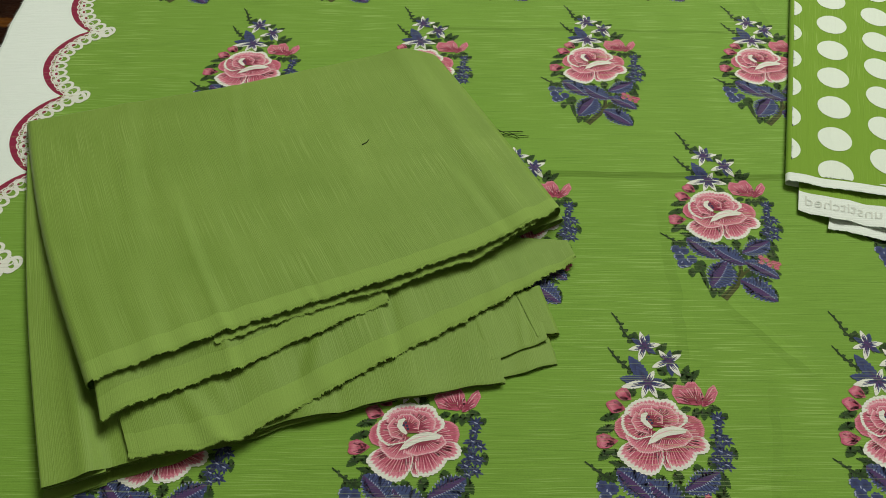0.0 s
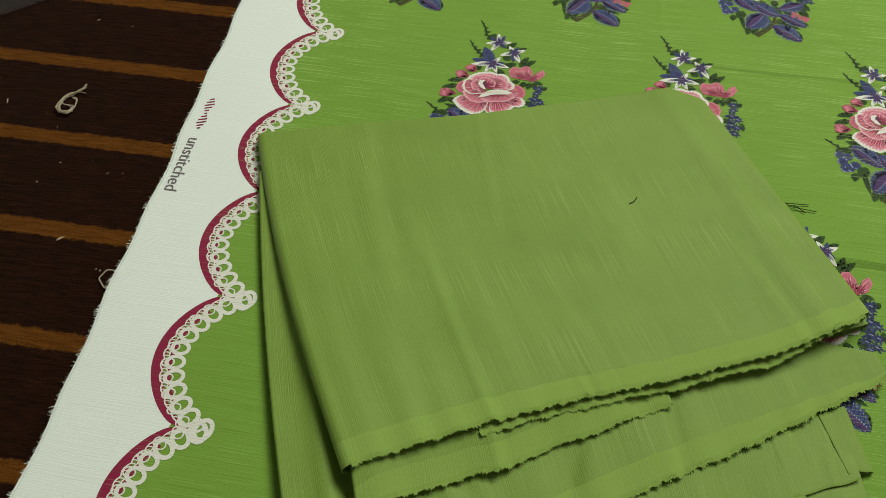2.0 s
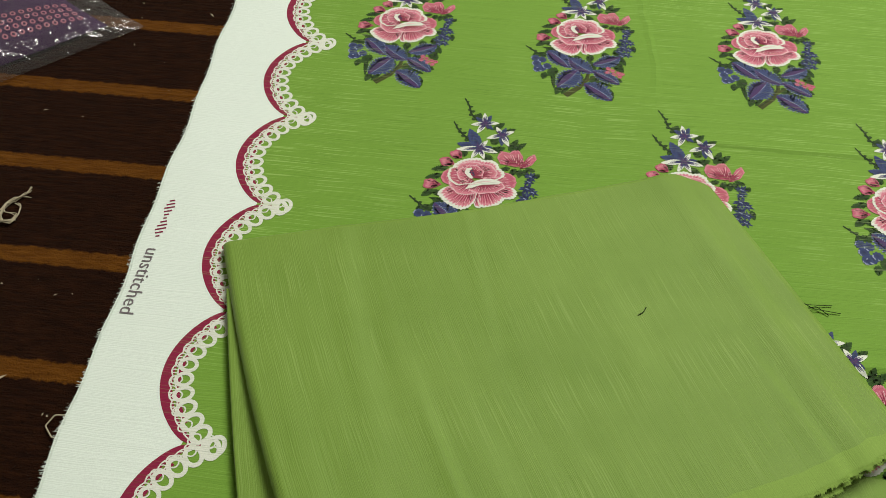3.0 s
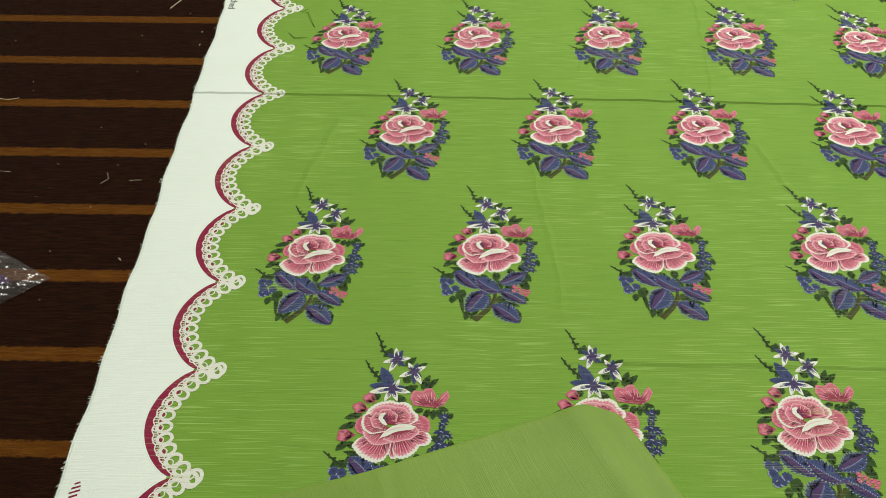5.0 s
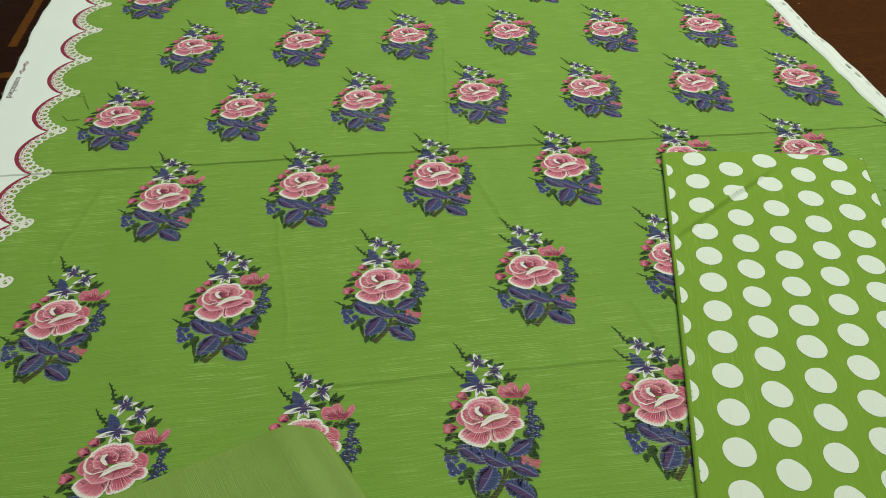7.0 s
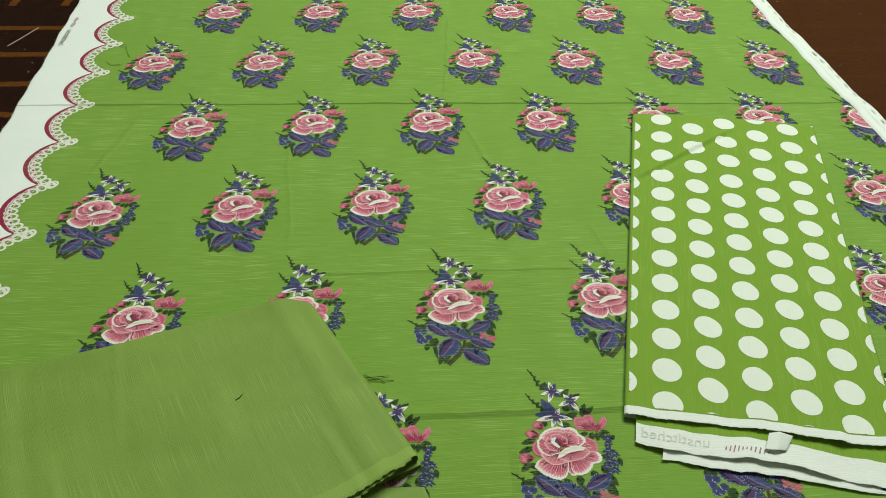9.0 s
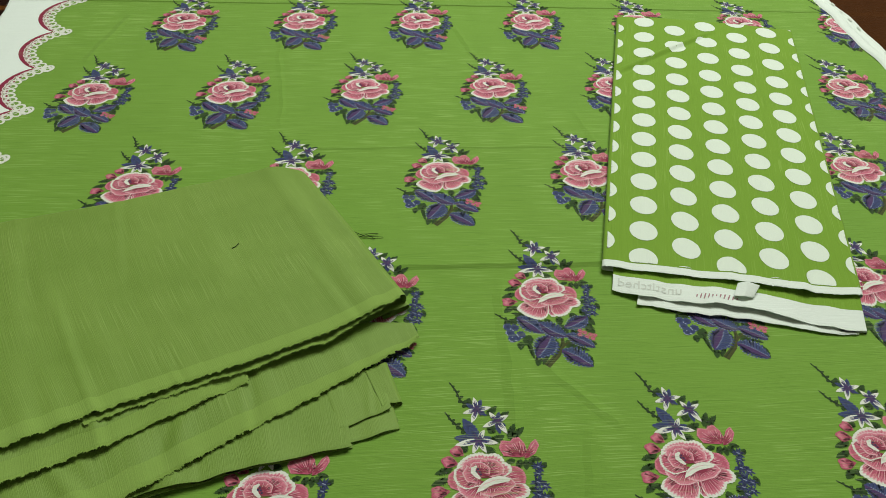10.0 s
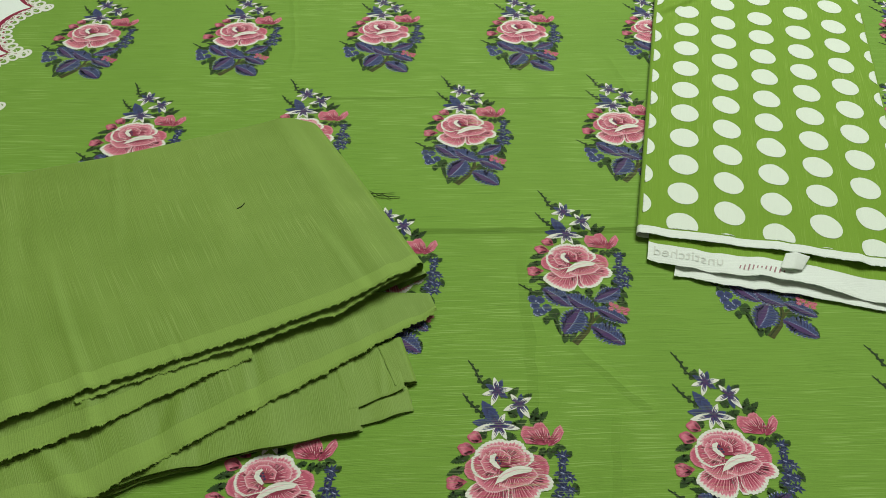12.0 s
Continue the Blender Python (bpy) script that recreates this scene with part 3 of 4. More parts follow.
            f = r * rng.uniform(0.9, 1.45)
            leaf(ink, c, (c[0] + f * math.cos(q), c[1] + f * math.sin(q)), r * 0.42, 1.6 + 0.01 * i, C_NAVY if i % 3 == 0 else C_BLUE, C_NAVY, rng, 0.3)
        ink.stroke([(c[0] - 1, c[1] + 0.6), (c[0] + 1, c[1] - 0.4)], 0.6, C_SKY, 2.6)
    # berries
    for c in ((25, -43), (28, -45), (32, -47), (33, -51), (29, -49), (24, -47), (35, -48)):
        blob(ink, c, 1.9, 2.6, C_ROSE, C_PINK, rng, 0.34, 14)
        ink.stroke([(c[0] - 1.2, c[1]), (c[0] + 1.2, c[1] + 0.5)], 0.5, C_DEEP, 3.0)
    # lilies
    lily(ink, (6, 49.5), ((5, 60), (16, 51), (-4, 47), (1, 39)), ((10, 58), (12, 44), (-1, 55)), 4.0, rng)
    lily(ink, (18.5, 39.5), ((27, 44), (24, 29), (8, 35), (14, 47)), ((24, 35), (19, 29), (21, 47)), 4.6, rng)
    lily(ink, (4, 25), ((-12, 22), (-1, 15), (8, 15), (17, 22), (9, 33)), ((-4.5, 43), (-12, 28), (-1, 36), (13, 27)), 5.2, rng)
    # the half-open bud and three small ones
    petal(ink, ((19, 12), (16.5, 18), (19, 24), (25, 23), (33, 14)), (30, 10.5), 5.4, BUD_SOFT, rng, 9)
    petal(ink, ((23, 21), (27, 25.5), (31, 26), (34, 21), (35, 14)), (31, 10.5), 5.2, BUD_SOFT, rng, 8)
    petal(ink, ((34, 14), (38, 21), (42, 24), (43.5, 19), (40, 13), (35, 10)), (32, 10), 5.8, BUD_SOFT, rng, 8)
    for base, ang, r, sp in (((-7, 14), 2.45, 9.5, 0.85), ((-11, 8), 2.85, 11, 0.75), ((-18, -11), 3.2, 12.5, 0.65), ((-19, -12), 2.7, 9, 0.5)):
        lobe(ink, base, ang, r, sp, 5.0, BUD, rng, 1.0, 0.05)
    # the rose, from its outer petals inwards
    petal(ink, ((-13, 5), (-18.4, 0), (-19.5, -5), (-17.4, -9), (-11, -12)), (1, -4), 6.5, ROSE_SOFT, rng)
    petal(ink, ((20, 5), (26.6, 3.8), (30, 0.8), (31, -4), (29.5, -9), (25, -12)), (6, -6), 6.6, ROSE_SOFT, rng)
    petal(ink, ((3, -22), (5.5, -28), (9, -28.5), (9, -20)), (6, -15), 6.9, ROSE, rng, 5)
    petal(ink, ((26, -8), (30, -9), (32, -13), (31, -17), (27.5, -18.8), (24, -18.5), (22.6, -22), (18, -26.4), (12, -28.6), (8, -27), (6.4, -22), (7, -13)), (9, -7), 7.4, ROSE, rng, 24)
    petal(ink, ((-11, -11), (-17, -14), (-20.4, -19), (-16, -25), (-9.4, -29.6), (-3.4, -31.4), (1.6, -29), (4.8, -23), (5.8, -15)), (3, -7), 8.2, ROSE, rng, 22)
    petal(ink, ((-14, -8), (-12.4, -12.8), (-7.4, -18), (-2, -18.6), (4, -17), (6, -10)), (3, -5), 9.0, ROSE_DEEP, rng)
    petal(ink, ((21, -4), (24, -9), (18, -14), (7, -16.5), (-1, -14)), (9, -5), 9.4, ROSE_DEEP, rng, 20)
    petal(ink, ((-13, 2), (-12, 8), (-7, 12.4), (-2.4, 14.6), (4, 15.8), (8.6, 13.8), (13, 14.8), (17.6, 12), (18.6, 7.8), (22.4, 5), (23, 0.8), (18, -3)), (3, -3), 10.2, ROSE, rng, 26)
    petal(ink, ((-9, 7), (-14.4, 4), (-15.4, -2), (-13.4, -7.4), (-8.4, -10.6), (1, -8.6)), (2, -1), 10.8, ROSE_THIN, rng)
    petal(ink, ((-10, 4), (-8, 9), (-2, 11.6), (4, 11.6), (10, 9)), (2, -2), 11.4, ROSE_DEEP, rng)
    petal(ink, ((8, 11), (14, 9.5), (18, 4), (17, -1), (9, -3)), (3, 0), 11.8, ROSE_DEEP, rng)
    petal(ink, ((-6, 6), (-9.6, 1), (-7.5, -5), (-1, -7)), (2, 0), 12.2, ROSE_DEEP, rng, 10)
    petal(ink, ((-5, 4), (-2, 8.6), (4, 8.4), (9, 4), (8, -1)), (1.6, 0), 12.6, ROSE_DEEP, rng, 12)
    # the heart and the turned-over petal
    ink.stroke([(0.5, 5.6), (-2.0, 4.0), (-2.4, 1.4), (-0.6, -1.4), (1.6, -3.6)], [1.2, 3.0, 3.4, 2.8, 1.4], C_WHITE, 14.4)
    ink.stroke([(1.5, 4.6), (0.9, 2.2), (1.9, -0.4), (3.0, -2.4)], [0.8, 2.0, 2.0, 0.8], C_DEEP, 14.5)
    for c in ((0.8, 3.2), (1.6, 1.2), (-0.2, 1.6), (2.2, -0.6)):
        blob(ink, c, 0.8, 14.6, C_NAVY, C_NAVY, rng, 0.2, 8)
    ink.fan([(-2.6, -13.6), (-0.6, -10.2), (2.0, -7.0), (5.6, -4.4), (9.6, -3.0), (13.6, -2.4), (17.6, -3.2), (21, -4.4), (19.6, -6.6), (14.6, -7.4), (9.6, -8.2), (6, -9.6), (2.6, -11.6)], (7, -6.4), C_WHITE, C_WHITE, 15.0)
    ink.stroke([(0, -10.2), (4, -7.4), (9, -5.6), (14, -4.6)], [0.3, 0.6, 0.6, 0.3], C_PALE, 15.2)
    return ink


def stretched(x, y):
    """The printed rows are drawn slightly out of line where the cloth was pulled."""
    yc = min(max(y, -0.1), 1.0)
    dx = 5.8 - 18.1 * x - 10.9 * yc - 16.1 * x * x + 42.0 * x * yc - 1.0 * yc * yc
    dy = -8.8 + 37.4 * x + 14.3 * yc - 22.0 * x * x - 21.5 * x * yc - 5.8 * yc * yc
    return x + dx * 0.001, y + dy * 0.001


motif = bouquet()
MOTIF_XY = (np.array(motif.v) + (-2.3, -0.4)) * 0.001
MOTIF_L = motif.ranks()
for r in range(-3, 11):
    for c in range(-1, 8):
        x = (c + (0.5 if r % 2 else 0.0)) * PITCH_X
        y = (7 - r) * PITCH_Y
        x, y = stretched(x, y)
        if x < -0.03 or x > 0.915:
            continue
        xy = MOTIF_XY + (x, y)
        keep = np.minimum(xy[:, 0], edge_right(xy[:, 1]) - 0.004)
        xy = np.column_stack([keep, xy[:, 1]])
        co = drape_put(xy, MOTIF_L)
        mesh_object("rose_bouquet_print", co, motif.f, INK, cloth, "printed pink rose bouquet with blue leaves" if (r, c) == (-3, 0) else "", True, None, motif.c)

# ---------------------------------------------------------------- marks on the white border
def text_print(body, length, place, mat, parent, mirrored=False, label=""):
    """Flat lettering of a given length, laid into the world by place (a matrix)."""
    cu = bpy.data.curves.new("lettering", "FONT")
    cu.body, cu.size, cu.resolution_u = body, 1.0, 3
    tmp = bpy.data.objects.new("lettering_tmp", cu)
    scene.collection.objects.link(tmp)
    bpy.context.view_layer.update()
    me = bpy.data.meshes.new_from_object(tmp.evaluated_get(bpy.context.evaluated_depsgraph_get()))
    bpy.data.objects.remove(tmp)
    xs = [v.co.x for v in me.vertices]
    k = length / (max(xs) - min(xs))
    for v in me.vertices:
        x = (v.co.x - min(xs)) * k
        v.co = place((length - x) if mirrored else x, v.co.y * k)
    me.materials.clear()
    me.materials.append(mat)
    ob = new("lettering", me)
    ob.parent = parent
    if label:
        ob["label"] = label
    return ob


GREY_INK = plain("grey_letter_ink", lin(116, 108, 112), 0.85, 0.2)
FAINT_INK = plain("faint_letter_ink", lin(208, 216, 204), 0.85, 0.2)
MAROON_INK = plain("maroon_letter_ink", lin(132, 40, 70), 0.85, 0.2)
FAINT_MAROON = plain("faint_maroon_ink", lin(168, 132, 136), 0.85, 0.3)
BARS = (0.5, 0.8, 1.0, 0.75, 0.45, 0.3, 0.6, 0.9, 1.0, 0.7, 0.35)


def border_mark(y_top):
    """The word on the border and the row of dashes above it."""
    def put(x, y):
        px, py = edge_left(y_top) + 0.0075 + y * 1.05, y_top - 0.040 - x
        return Vector((px, py, float(DRAPE.z(np.array(px), np.array(py))) + 0.0005))

    text_print("unstitched", 0.0475, put, GREY_INK, cloth, False, "small grey lettering along the border")
    ink = Ink()
    for i, b in enumerate(BARS):
        y = y_top - 0.001 - i * 0.0029
        x = edge_left(y_top) + 0.0105
        ink.stroke([(x - 0.0032 * b, y - 0.0012 * b), (x + 0.0032 * b, y + 0.0012 * b)], 0.0011, C_MAROON, 8)
    ink.place("dash_mark", cloth, drape_put, "row of small maroon dashes", MAROON_INK)


border_mark(0.268)
border_mark(0.932)

# frayed yarns along the cut edge
fray_v, fray_f = [], []
frng = random.Random(8)
yv = Y_NEAR
while yv < 1.5:
    yv += frng.uniform(0.0003, 0.0010)
    x0 = float(edge_left(np.array(yv)))
    ln, w = frng.uniform(0.0006, 0.0028) * (1.0 + 0.5 * math.sin(yv * 310) * math.sin(yv * 83)), frng.uniform(0.0002, 0.0005)
    dy = frng.uniform(-0.0018, 0.0018)
    z = float(DRAPE.z(np.array(x0 + 0.001), np.array(yv))) + 0.0004
    k = len(fray_v)
    fray_v += [(x0 + 0.0012, yv - w, z), (x0 + 0.0012, yv + w, z), (x0 - ln, yv + dy, z - frng.uniform(0.0, 0.0012))]
    fray_f.append((k, k + 1, k + 2))
fray = mesh_object("frayed_edge", fray_v, fray_f, WHITE, cloth, "frayed white yarn ends", False)
fray["kind"] = "stuff"


def hem(lo, hi, lift, wave):
    """A strip of the folded white right-hand border."""
    ys = np.arange(0.2, Y_FAR, 0.006)
    u = np.linspace(0, 1, 9)
    rows = []
    for y in ys:
        a = float(edge_right(np.array(y)))
        for q in u:
            x = a + lo + (hi - lo) * q + 0.0014 * math.sin(y * wave) + 0.0008 * math.sin(y * wave * 2.7)
            base = max(float(DRAPE.z(np.array(min(x, 0.93)), np.array(y))), 0.001)
            rows.append((x, y, base + lift + 0.0028 * math.sin(math.pi * q) ** 0.6 + 0.0006 * math.sin(y * 60)))
    return rows, grid_faces(9, len(ys))


for lo, hi, lift, wave in ((-0.005, 0.009, 0.0004, 40), (0.008, 0.023, -0.001, 33)):
    v, f = hem(lo, hi, lift, wave)
    mesh_object("white_hem", v, f, WHITE_EDGE, cloth, "folded white border strip" if lo < 0 else "")
for i in range(34):
    if i % 11 in (9, 10):
        continue
    y = 0.36 + i * 0.0235
    x = float(edge_right(np.array(y))) + 0.0155
    z = float(DRAPE.z(np.array(min(x, 0.93)), np.array(y))) + 0.0027
    s = 0.006 if i % 11 > 5 else 0.004
    mesh_object("print_bar", [(x - 0.0015, y - s, z), (x + 0.0015, y - s, z), (x + 0.0015, y + s, z), (x - 0.0015, y + s, z)], [(0, 1, 2, 3)], FAINT_INK, cloth, "", False)


# ---------------------------------------------------------------- folded sheets
def roll_columns(radius, tail):
    """Offsets outwards and down of a fold, from the sheet's top round to its underside."""
    cols = [(radius * math.sin(a), -radius * (1 - math.cos(a))) for a in np.linspace(0.25, math.pi, 9)]
    return cols + [(-tail * f, -2 * radius - 0.0006 * f) for f in (0.4, 1.0)]


class Sheet:
    """A cloth sheet between a front and a back edge, with rolled folds where asked."""

    def __init__(self, front, back, width, depth, nu=90, nv=60, bow=0.0, shape=None, ripple=0.0012):
        self.front, self.back = curve(front, nu), curve(back, nu)
        run = np.linspace(0, width, nu)
        rng = np.random.RandomState(int(width * 1e5 + depth * 1e4) % 997)
        for _ in range(4 if ripple else 0):
            f, p = rng.uniform(90, 420), rng.uniform(0, 6.3)
            self.front[:, 1] += ripple * 60 / f * np.sin(f * run + p)
            self.front[:, 2] += ripple * 60 / f * np.sin(f * 0.8 * run + p * 2)
        self.w, self.d, self.nu, self.nv, self.bow, self.shape = width, depth, nu, nv, bow, shape

    def points(self, u, v):
        """Places for arrays of u and v, both 0 to 1."""
        i = np.clip(np.asarray(u, float) * (self.nu - 1), 0, self.nu - 1.0001)
        a = i.astype(int)
        f = (i - a)[..., None]
        fr = self.front[a] * (1 - f) + self.front[a + 1] * f
        bk = self.back[a] * (1 - f) + self.back[a + 1] * f
        v = np.asarray(v, float)
        p = fr * (1 - v[..., None]) + bk * v[..., None]
        if self.bow:
            p[..., 0] += self.bow * np.sin(np.pi * v) * (1 - np.asarray(u))
        if self.shape is not None:
            p[..., 2] += self.shape(np.asarray(u, float), v)
        return p

    def build(self, name, parent, mats, label="", left=0.0, right=0.0, back=0.0, tail=0.03, edge=0.0, thick=0.0005, edge_mat=1):
        us, vs = np.linspace(0, 1, self.nu), np.linspace(0, 1, self.nv)
        uu, vv = np.meshgrid(us, vs)
        p = self.points(uu, vv)
        um, vm = uu * self.w, vv * self.d

        def grow(p, um, vm, radius, side):
            cols = roll_columns(radius, tail)
            if side == "back":
                ref, inner = p[-1], p[-3]
            else:
                ref, inner = (p[:, 0], p[:, 2]) if side == "left" else (p[:, -1], p[:, -3])
            way = ref - inner
            way[:, 2] = 0
            way /= np.linalg.norm(way, axis=1)[:, None] + 1e-9
            new_p = [ref + way * (o - radius * 0.0) + np.array((0, 0, dz)) for o, dz in cols]
            run = np.cumsum([radius * 0.35] * len(cols))
            if side == "back":
                return np.concatenate([p, np.stack(new_p)]), np.concatenate([um, np.repeat(um[-1:], len(cols), 0)]), np.concatenate([vm, vm[-1:] + run[:, None]])
            q, cu, cv = np.stack(new_p, 1), run[None, :], np.repeat(vm[:, :1], len(cols), 1)
            if side == "left":
                return np.concatenate([q[:, ::-1], p], 1), np.concatenate([um[:, :1] - cu[:, ::-1], um], 1), np.concatenate([cv, vm], 1)
            return np.concatenate([p, q], 1), np.concatenate([um, um[:, -1:] + cu], 1), np.concatenate([vm, cv], 1)

        if left:
            p, um, vm = grow(p, um, vm, left, "left")
        if right:
            p, um, vm = grow(p, um, vm, right, "right")
        if back:
            p, um, vm = grow(p, um, vm, back, "back")
        p[..., 2] = np.maximum(p[..., 2], 0.0045)
        nv, nu = p.shape[:2]
        faces = grid_faces(nu, nv)
        ids = None
        if edge:
            low = vm.reshape(-1)
            ids = [edge_mat if max(low[i] for i in f) < edge else 0 for f in faces]
        ob = mesh_object(name, p.reshape(-1, 3), faces, mats, parent, label, True, np.stack([um, vm], -1).reshape(-1, 2), None, ids)
        if thick:
            mod = ob.modifiers.new("cloth_thickness", "SOLIDIFY")
            mod.thickness, mod.offset = thick, -1.0
            crisp = ob.modifiers.new("crisp_edges", "WEIGHTED_NORMAL")
            crisp.weight = 90
        return ob


def fringe(name, line, parent, rng, length=0.0038, step=0.00027, mat=None, label="", droop=0.06):
    """Frayed yarn ends hanging from an edge."""
    line = np.asarray(line)
    s = np.r_[0, np.cumsum(np.linalg.norm(np.diff(line, axis=0), axis=1))]
    t, verts, faces, uvs = 0.0, [], [], []
    while t < s[-1]:
        p = np.array([np.interp(t, s, line[:, k]) for k in range(3)])
        q = np.array([np.interp(min(t + 0.004, s[-1]), s, line[:, k]) for k in range(3)])
        p[2] += 0.0003
        d = q - p
        d /= np.linalg.norm(d) + 1e-9
        out = np.array((d[1], -d[0], 0))
        ln = length * rng.uniform(0.45, 0.95) * (0.8 + 0.2 * math.sin(t * 900))
        lean = rng.uniform(-0.25, 0.35) + 0.45 * math.sin(t * 150)
        mid = p + out * ln * 0.55 + d * lean * ln * 0.4 + np.array((0, 0, -droop * ln * 0.2))
        tip = p + out * ln * 0.95 + d * lean * ln + np.array((0, 0, -droop * ln * rng.uniform(0.5, 1.2)))
        w = rng.uniform(0.00022, 0.0005)
        k = len(verts)
        verts += [p - d * w - out * 0.0006, p + d * w - out * 0.0006, mid + d * w, mid - d * w, tip]
        uvs += [(t, 0), (t + w, 0), (t + w, 0.002), (t, 0.002), (t, 0.004)]
        faces += [(k, k + 1, k + 2, k + 3), (k + 3, k + 2, k + 4)]
        t += step * rng.uniform(0.6, 1.5)
    verts = [(v[0], v[1], max(v[2], 0.004)) for v in verts]
    ob = mesh_object(name, verts, faces, mat or PLAIN_FRAY, parent, label, False, uvs)
    ob["kind"] = "stuff"
    return ob


# ---------------------------------------------------------------- folded plain green fabric
bundle = tagged(new("folded_fabric"), "plain olive-green slub fabric folded in layers on the printed cloth", "fabric")
bundle.location = (0.12, 0.14, 0.003)
BACK = Matrix.Translation((-0.12, -0.14, -0.003))


def own(ob):
    """Keep a part where it was built although the thing has its own origin."""
    ob.matrix_parent_inverse = BACK
    return ob


def lumps(seed, amount, lines=()):
    rng = np.random.RandomState(seed)
    waves = [(rng.uniform(2, 9), rng.uniform(2, 7), rng.uniform(0, 6.3), rng.uniform(0.4, 1.0)) for _ in range(6)]

    def shape(u, v):
        z = sum(k * np.sin(a * u + b * v + c) for a, b, c, k in waves) * amount / 3
        for u0, slope, width, depth, v0, v1 in lines:
            gate = 1 / (1 + np.exp(-(v - v0) / 0.03)) * 1 / (1 + np.exp((v - v1) / 0.03))
            q = (u - u0 - slope * v) / width
            z = z + depth * gate * (np.exp(-q * q) - 0.7 * np.exp(-(q - 1.8) ** 2))
        return z
    return shape


def tucked(shape, rise, v0):
    """A layer that rises behind its front edge to lie under the layer above."""
    def lifted(u, v):
        return shape(u, v) + (rise * np.clip(v / v0, 0, 1) ** 1.3 - 2.2 * rise * np.clip(v - v0, 0, 1)) * np.clip((1 - u) / 0.12 + 0.25, 0, 1)
    return lifted


brng = random.Random(21)
F_D = [(0.042, 0.013, 0.030), (0.099, 0.045, 0.025), (0.144, 0.067, 0.0215), (0.201, 0.090, 0.021), (0.254, 0.113, 0.022), (0.303, 0.143, 0.023)]
B_D = [(-0.068, 0.231, 0.013), (0.0, 0.252, 0.013), (0.065, 0.270, 0.013), (0.14, 0.297, 0.013), (0.205, 0.321, 0.013), (0.222, 0.315, 0.012)]
F_C = [(0.050, -0.008, 0.024), (0.073, 0.009, 0.021), (0.109, 0.025, 0.0175), (0.146, 0.048, 0.0155), (0.198, 0.077, 0.0135)]
F_C2 = [(0.185, 0.080, 0.0112), (0.220, 0.097, 0.0112), (0.254, 0.114, 0.0108), (0.296, 0.146, 0.011)]
F_B = [(0.066, -0.025, 0.0165), (0.115, -0.015, 0.0125), (0.157, 0.012, 0.0105), (0.184, 0.030, 0.0105), (0.236, 0.061, 0.0104), (0.276, 0.087, 0.0104), (0.316, 0.114, 0.0085)]
F_A = [(0.0275, -0.0425, 0.0170), (0.060, -0.030, 0.0145), (0.142, -0.002, 0.0085), (0.204, 0.013, 0.0078), (0.266, 0.025, 0.0072)]


def shifted(points, dx, dy, dz):
    return [(x + dx, y + dy, z + dz) for x, y, z in points]


# base layers, from the lowest up
own(Sheet([(0.026, -0.0465, 0.0048), (0.060, -0.0335, 0.0048), (0.142, -0.0035, 0.0046), (0.204, 0.014, 0.0046), (0.262, 0.029, 0.0046)], [(-0.056, 0.196, 0.0045), (0.25, 0.16, 0.0045)], 0.27, 0.25, 60, 50, -0.004, lumps(1, 0.0003)).build("base_fold", bundle, [PLAIN], "", 0.0014, 0.0, 0.0))
own(Sheet(shifted(F_A, 0.001, 0.001, -0.0035), [(-0.060, 0.199, 0.0065), (0.25, 0.16, 0.0065)], 0.27, 0.25, 60, 50, -0.004, lumps(2, 0.0004)).build("base_fold", bundle, [PLAIN], "", 0.0013, 0.0, 0.0))
own(Sheet(F_A, [(-0.062, 0.201, 0.0095), (0.0, 0.19, 0.0125), (0.25, 0.17, 0.0090)], 0.27, 0.25, 90, 60, -0.004,
          lumps(3, 0.0006, ((0.09, -0.02, 0.02, 0.0022, -0.2, 1.2), (0.20, -0.06, 0.03, 0.0012, -0.2, 0.9), (0.60, 0.1, 0.01, 0.0006, 0.0, 0.5)))).build(
              "base_fold", bundle, [PLAIN], "", 0.0016, 0.0, 0.0))
# short turned ends at the right
own(Sheet([(0.261, 0.0275, 0.0058), (0.297, 0.0375, 0.0055)], [(0.250, 0.085, 0.0062), (0.286, 0.092, 0.0060)], 0.037, 0.06, 20, 24, 0, lumps(5, 0.0003)).build("turned_end", bundle, [PLAIN], "", 0, 0.0012, 0))
own(Sheet([(0.258, 0.0380, 0.0078), (0.293, 0.0535, 0.0072)], [(0.246, 0.080, 0.0074), (0.286, 0.090, 0.0070)], 0.032, 0.05, 20, 24, 0, lumps(6, 0.0003, ((0.6, 0.2, 0.05, 0.0006, 0.0, 0.7),))).build("turned_end", bundle, [PLAIN], "", 0, 0, 0))
own(Sheet([(0.287, 0.0545, 0.0080), (0.298, 0.0580, 0.0084)], [(0.276, 0.086, 0.0074), (0.289, 0.092, 0.0078)], 0.02, 0.045, 14, 24, 0, lumps(7, 0.0002)).build("turned_end", bundle, [PLAIN], "", 0, 0.0032, 0, 0.015))
own(Sheet([(0.250, 0.112, 0.0112), (0.309, 0.146, 0.0100)], [(0.235, 0.20, 0.0115), (0.274, 0.215, 0.0100)], 0.055, 0.08, 24, 24, 0, lumps(15, 0.0005)).build("inner_fold", bundle, [PLAIN], "", 0, 0.0025, 0, 0.02))
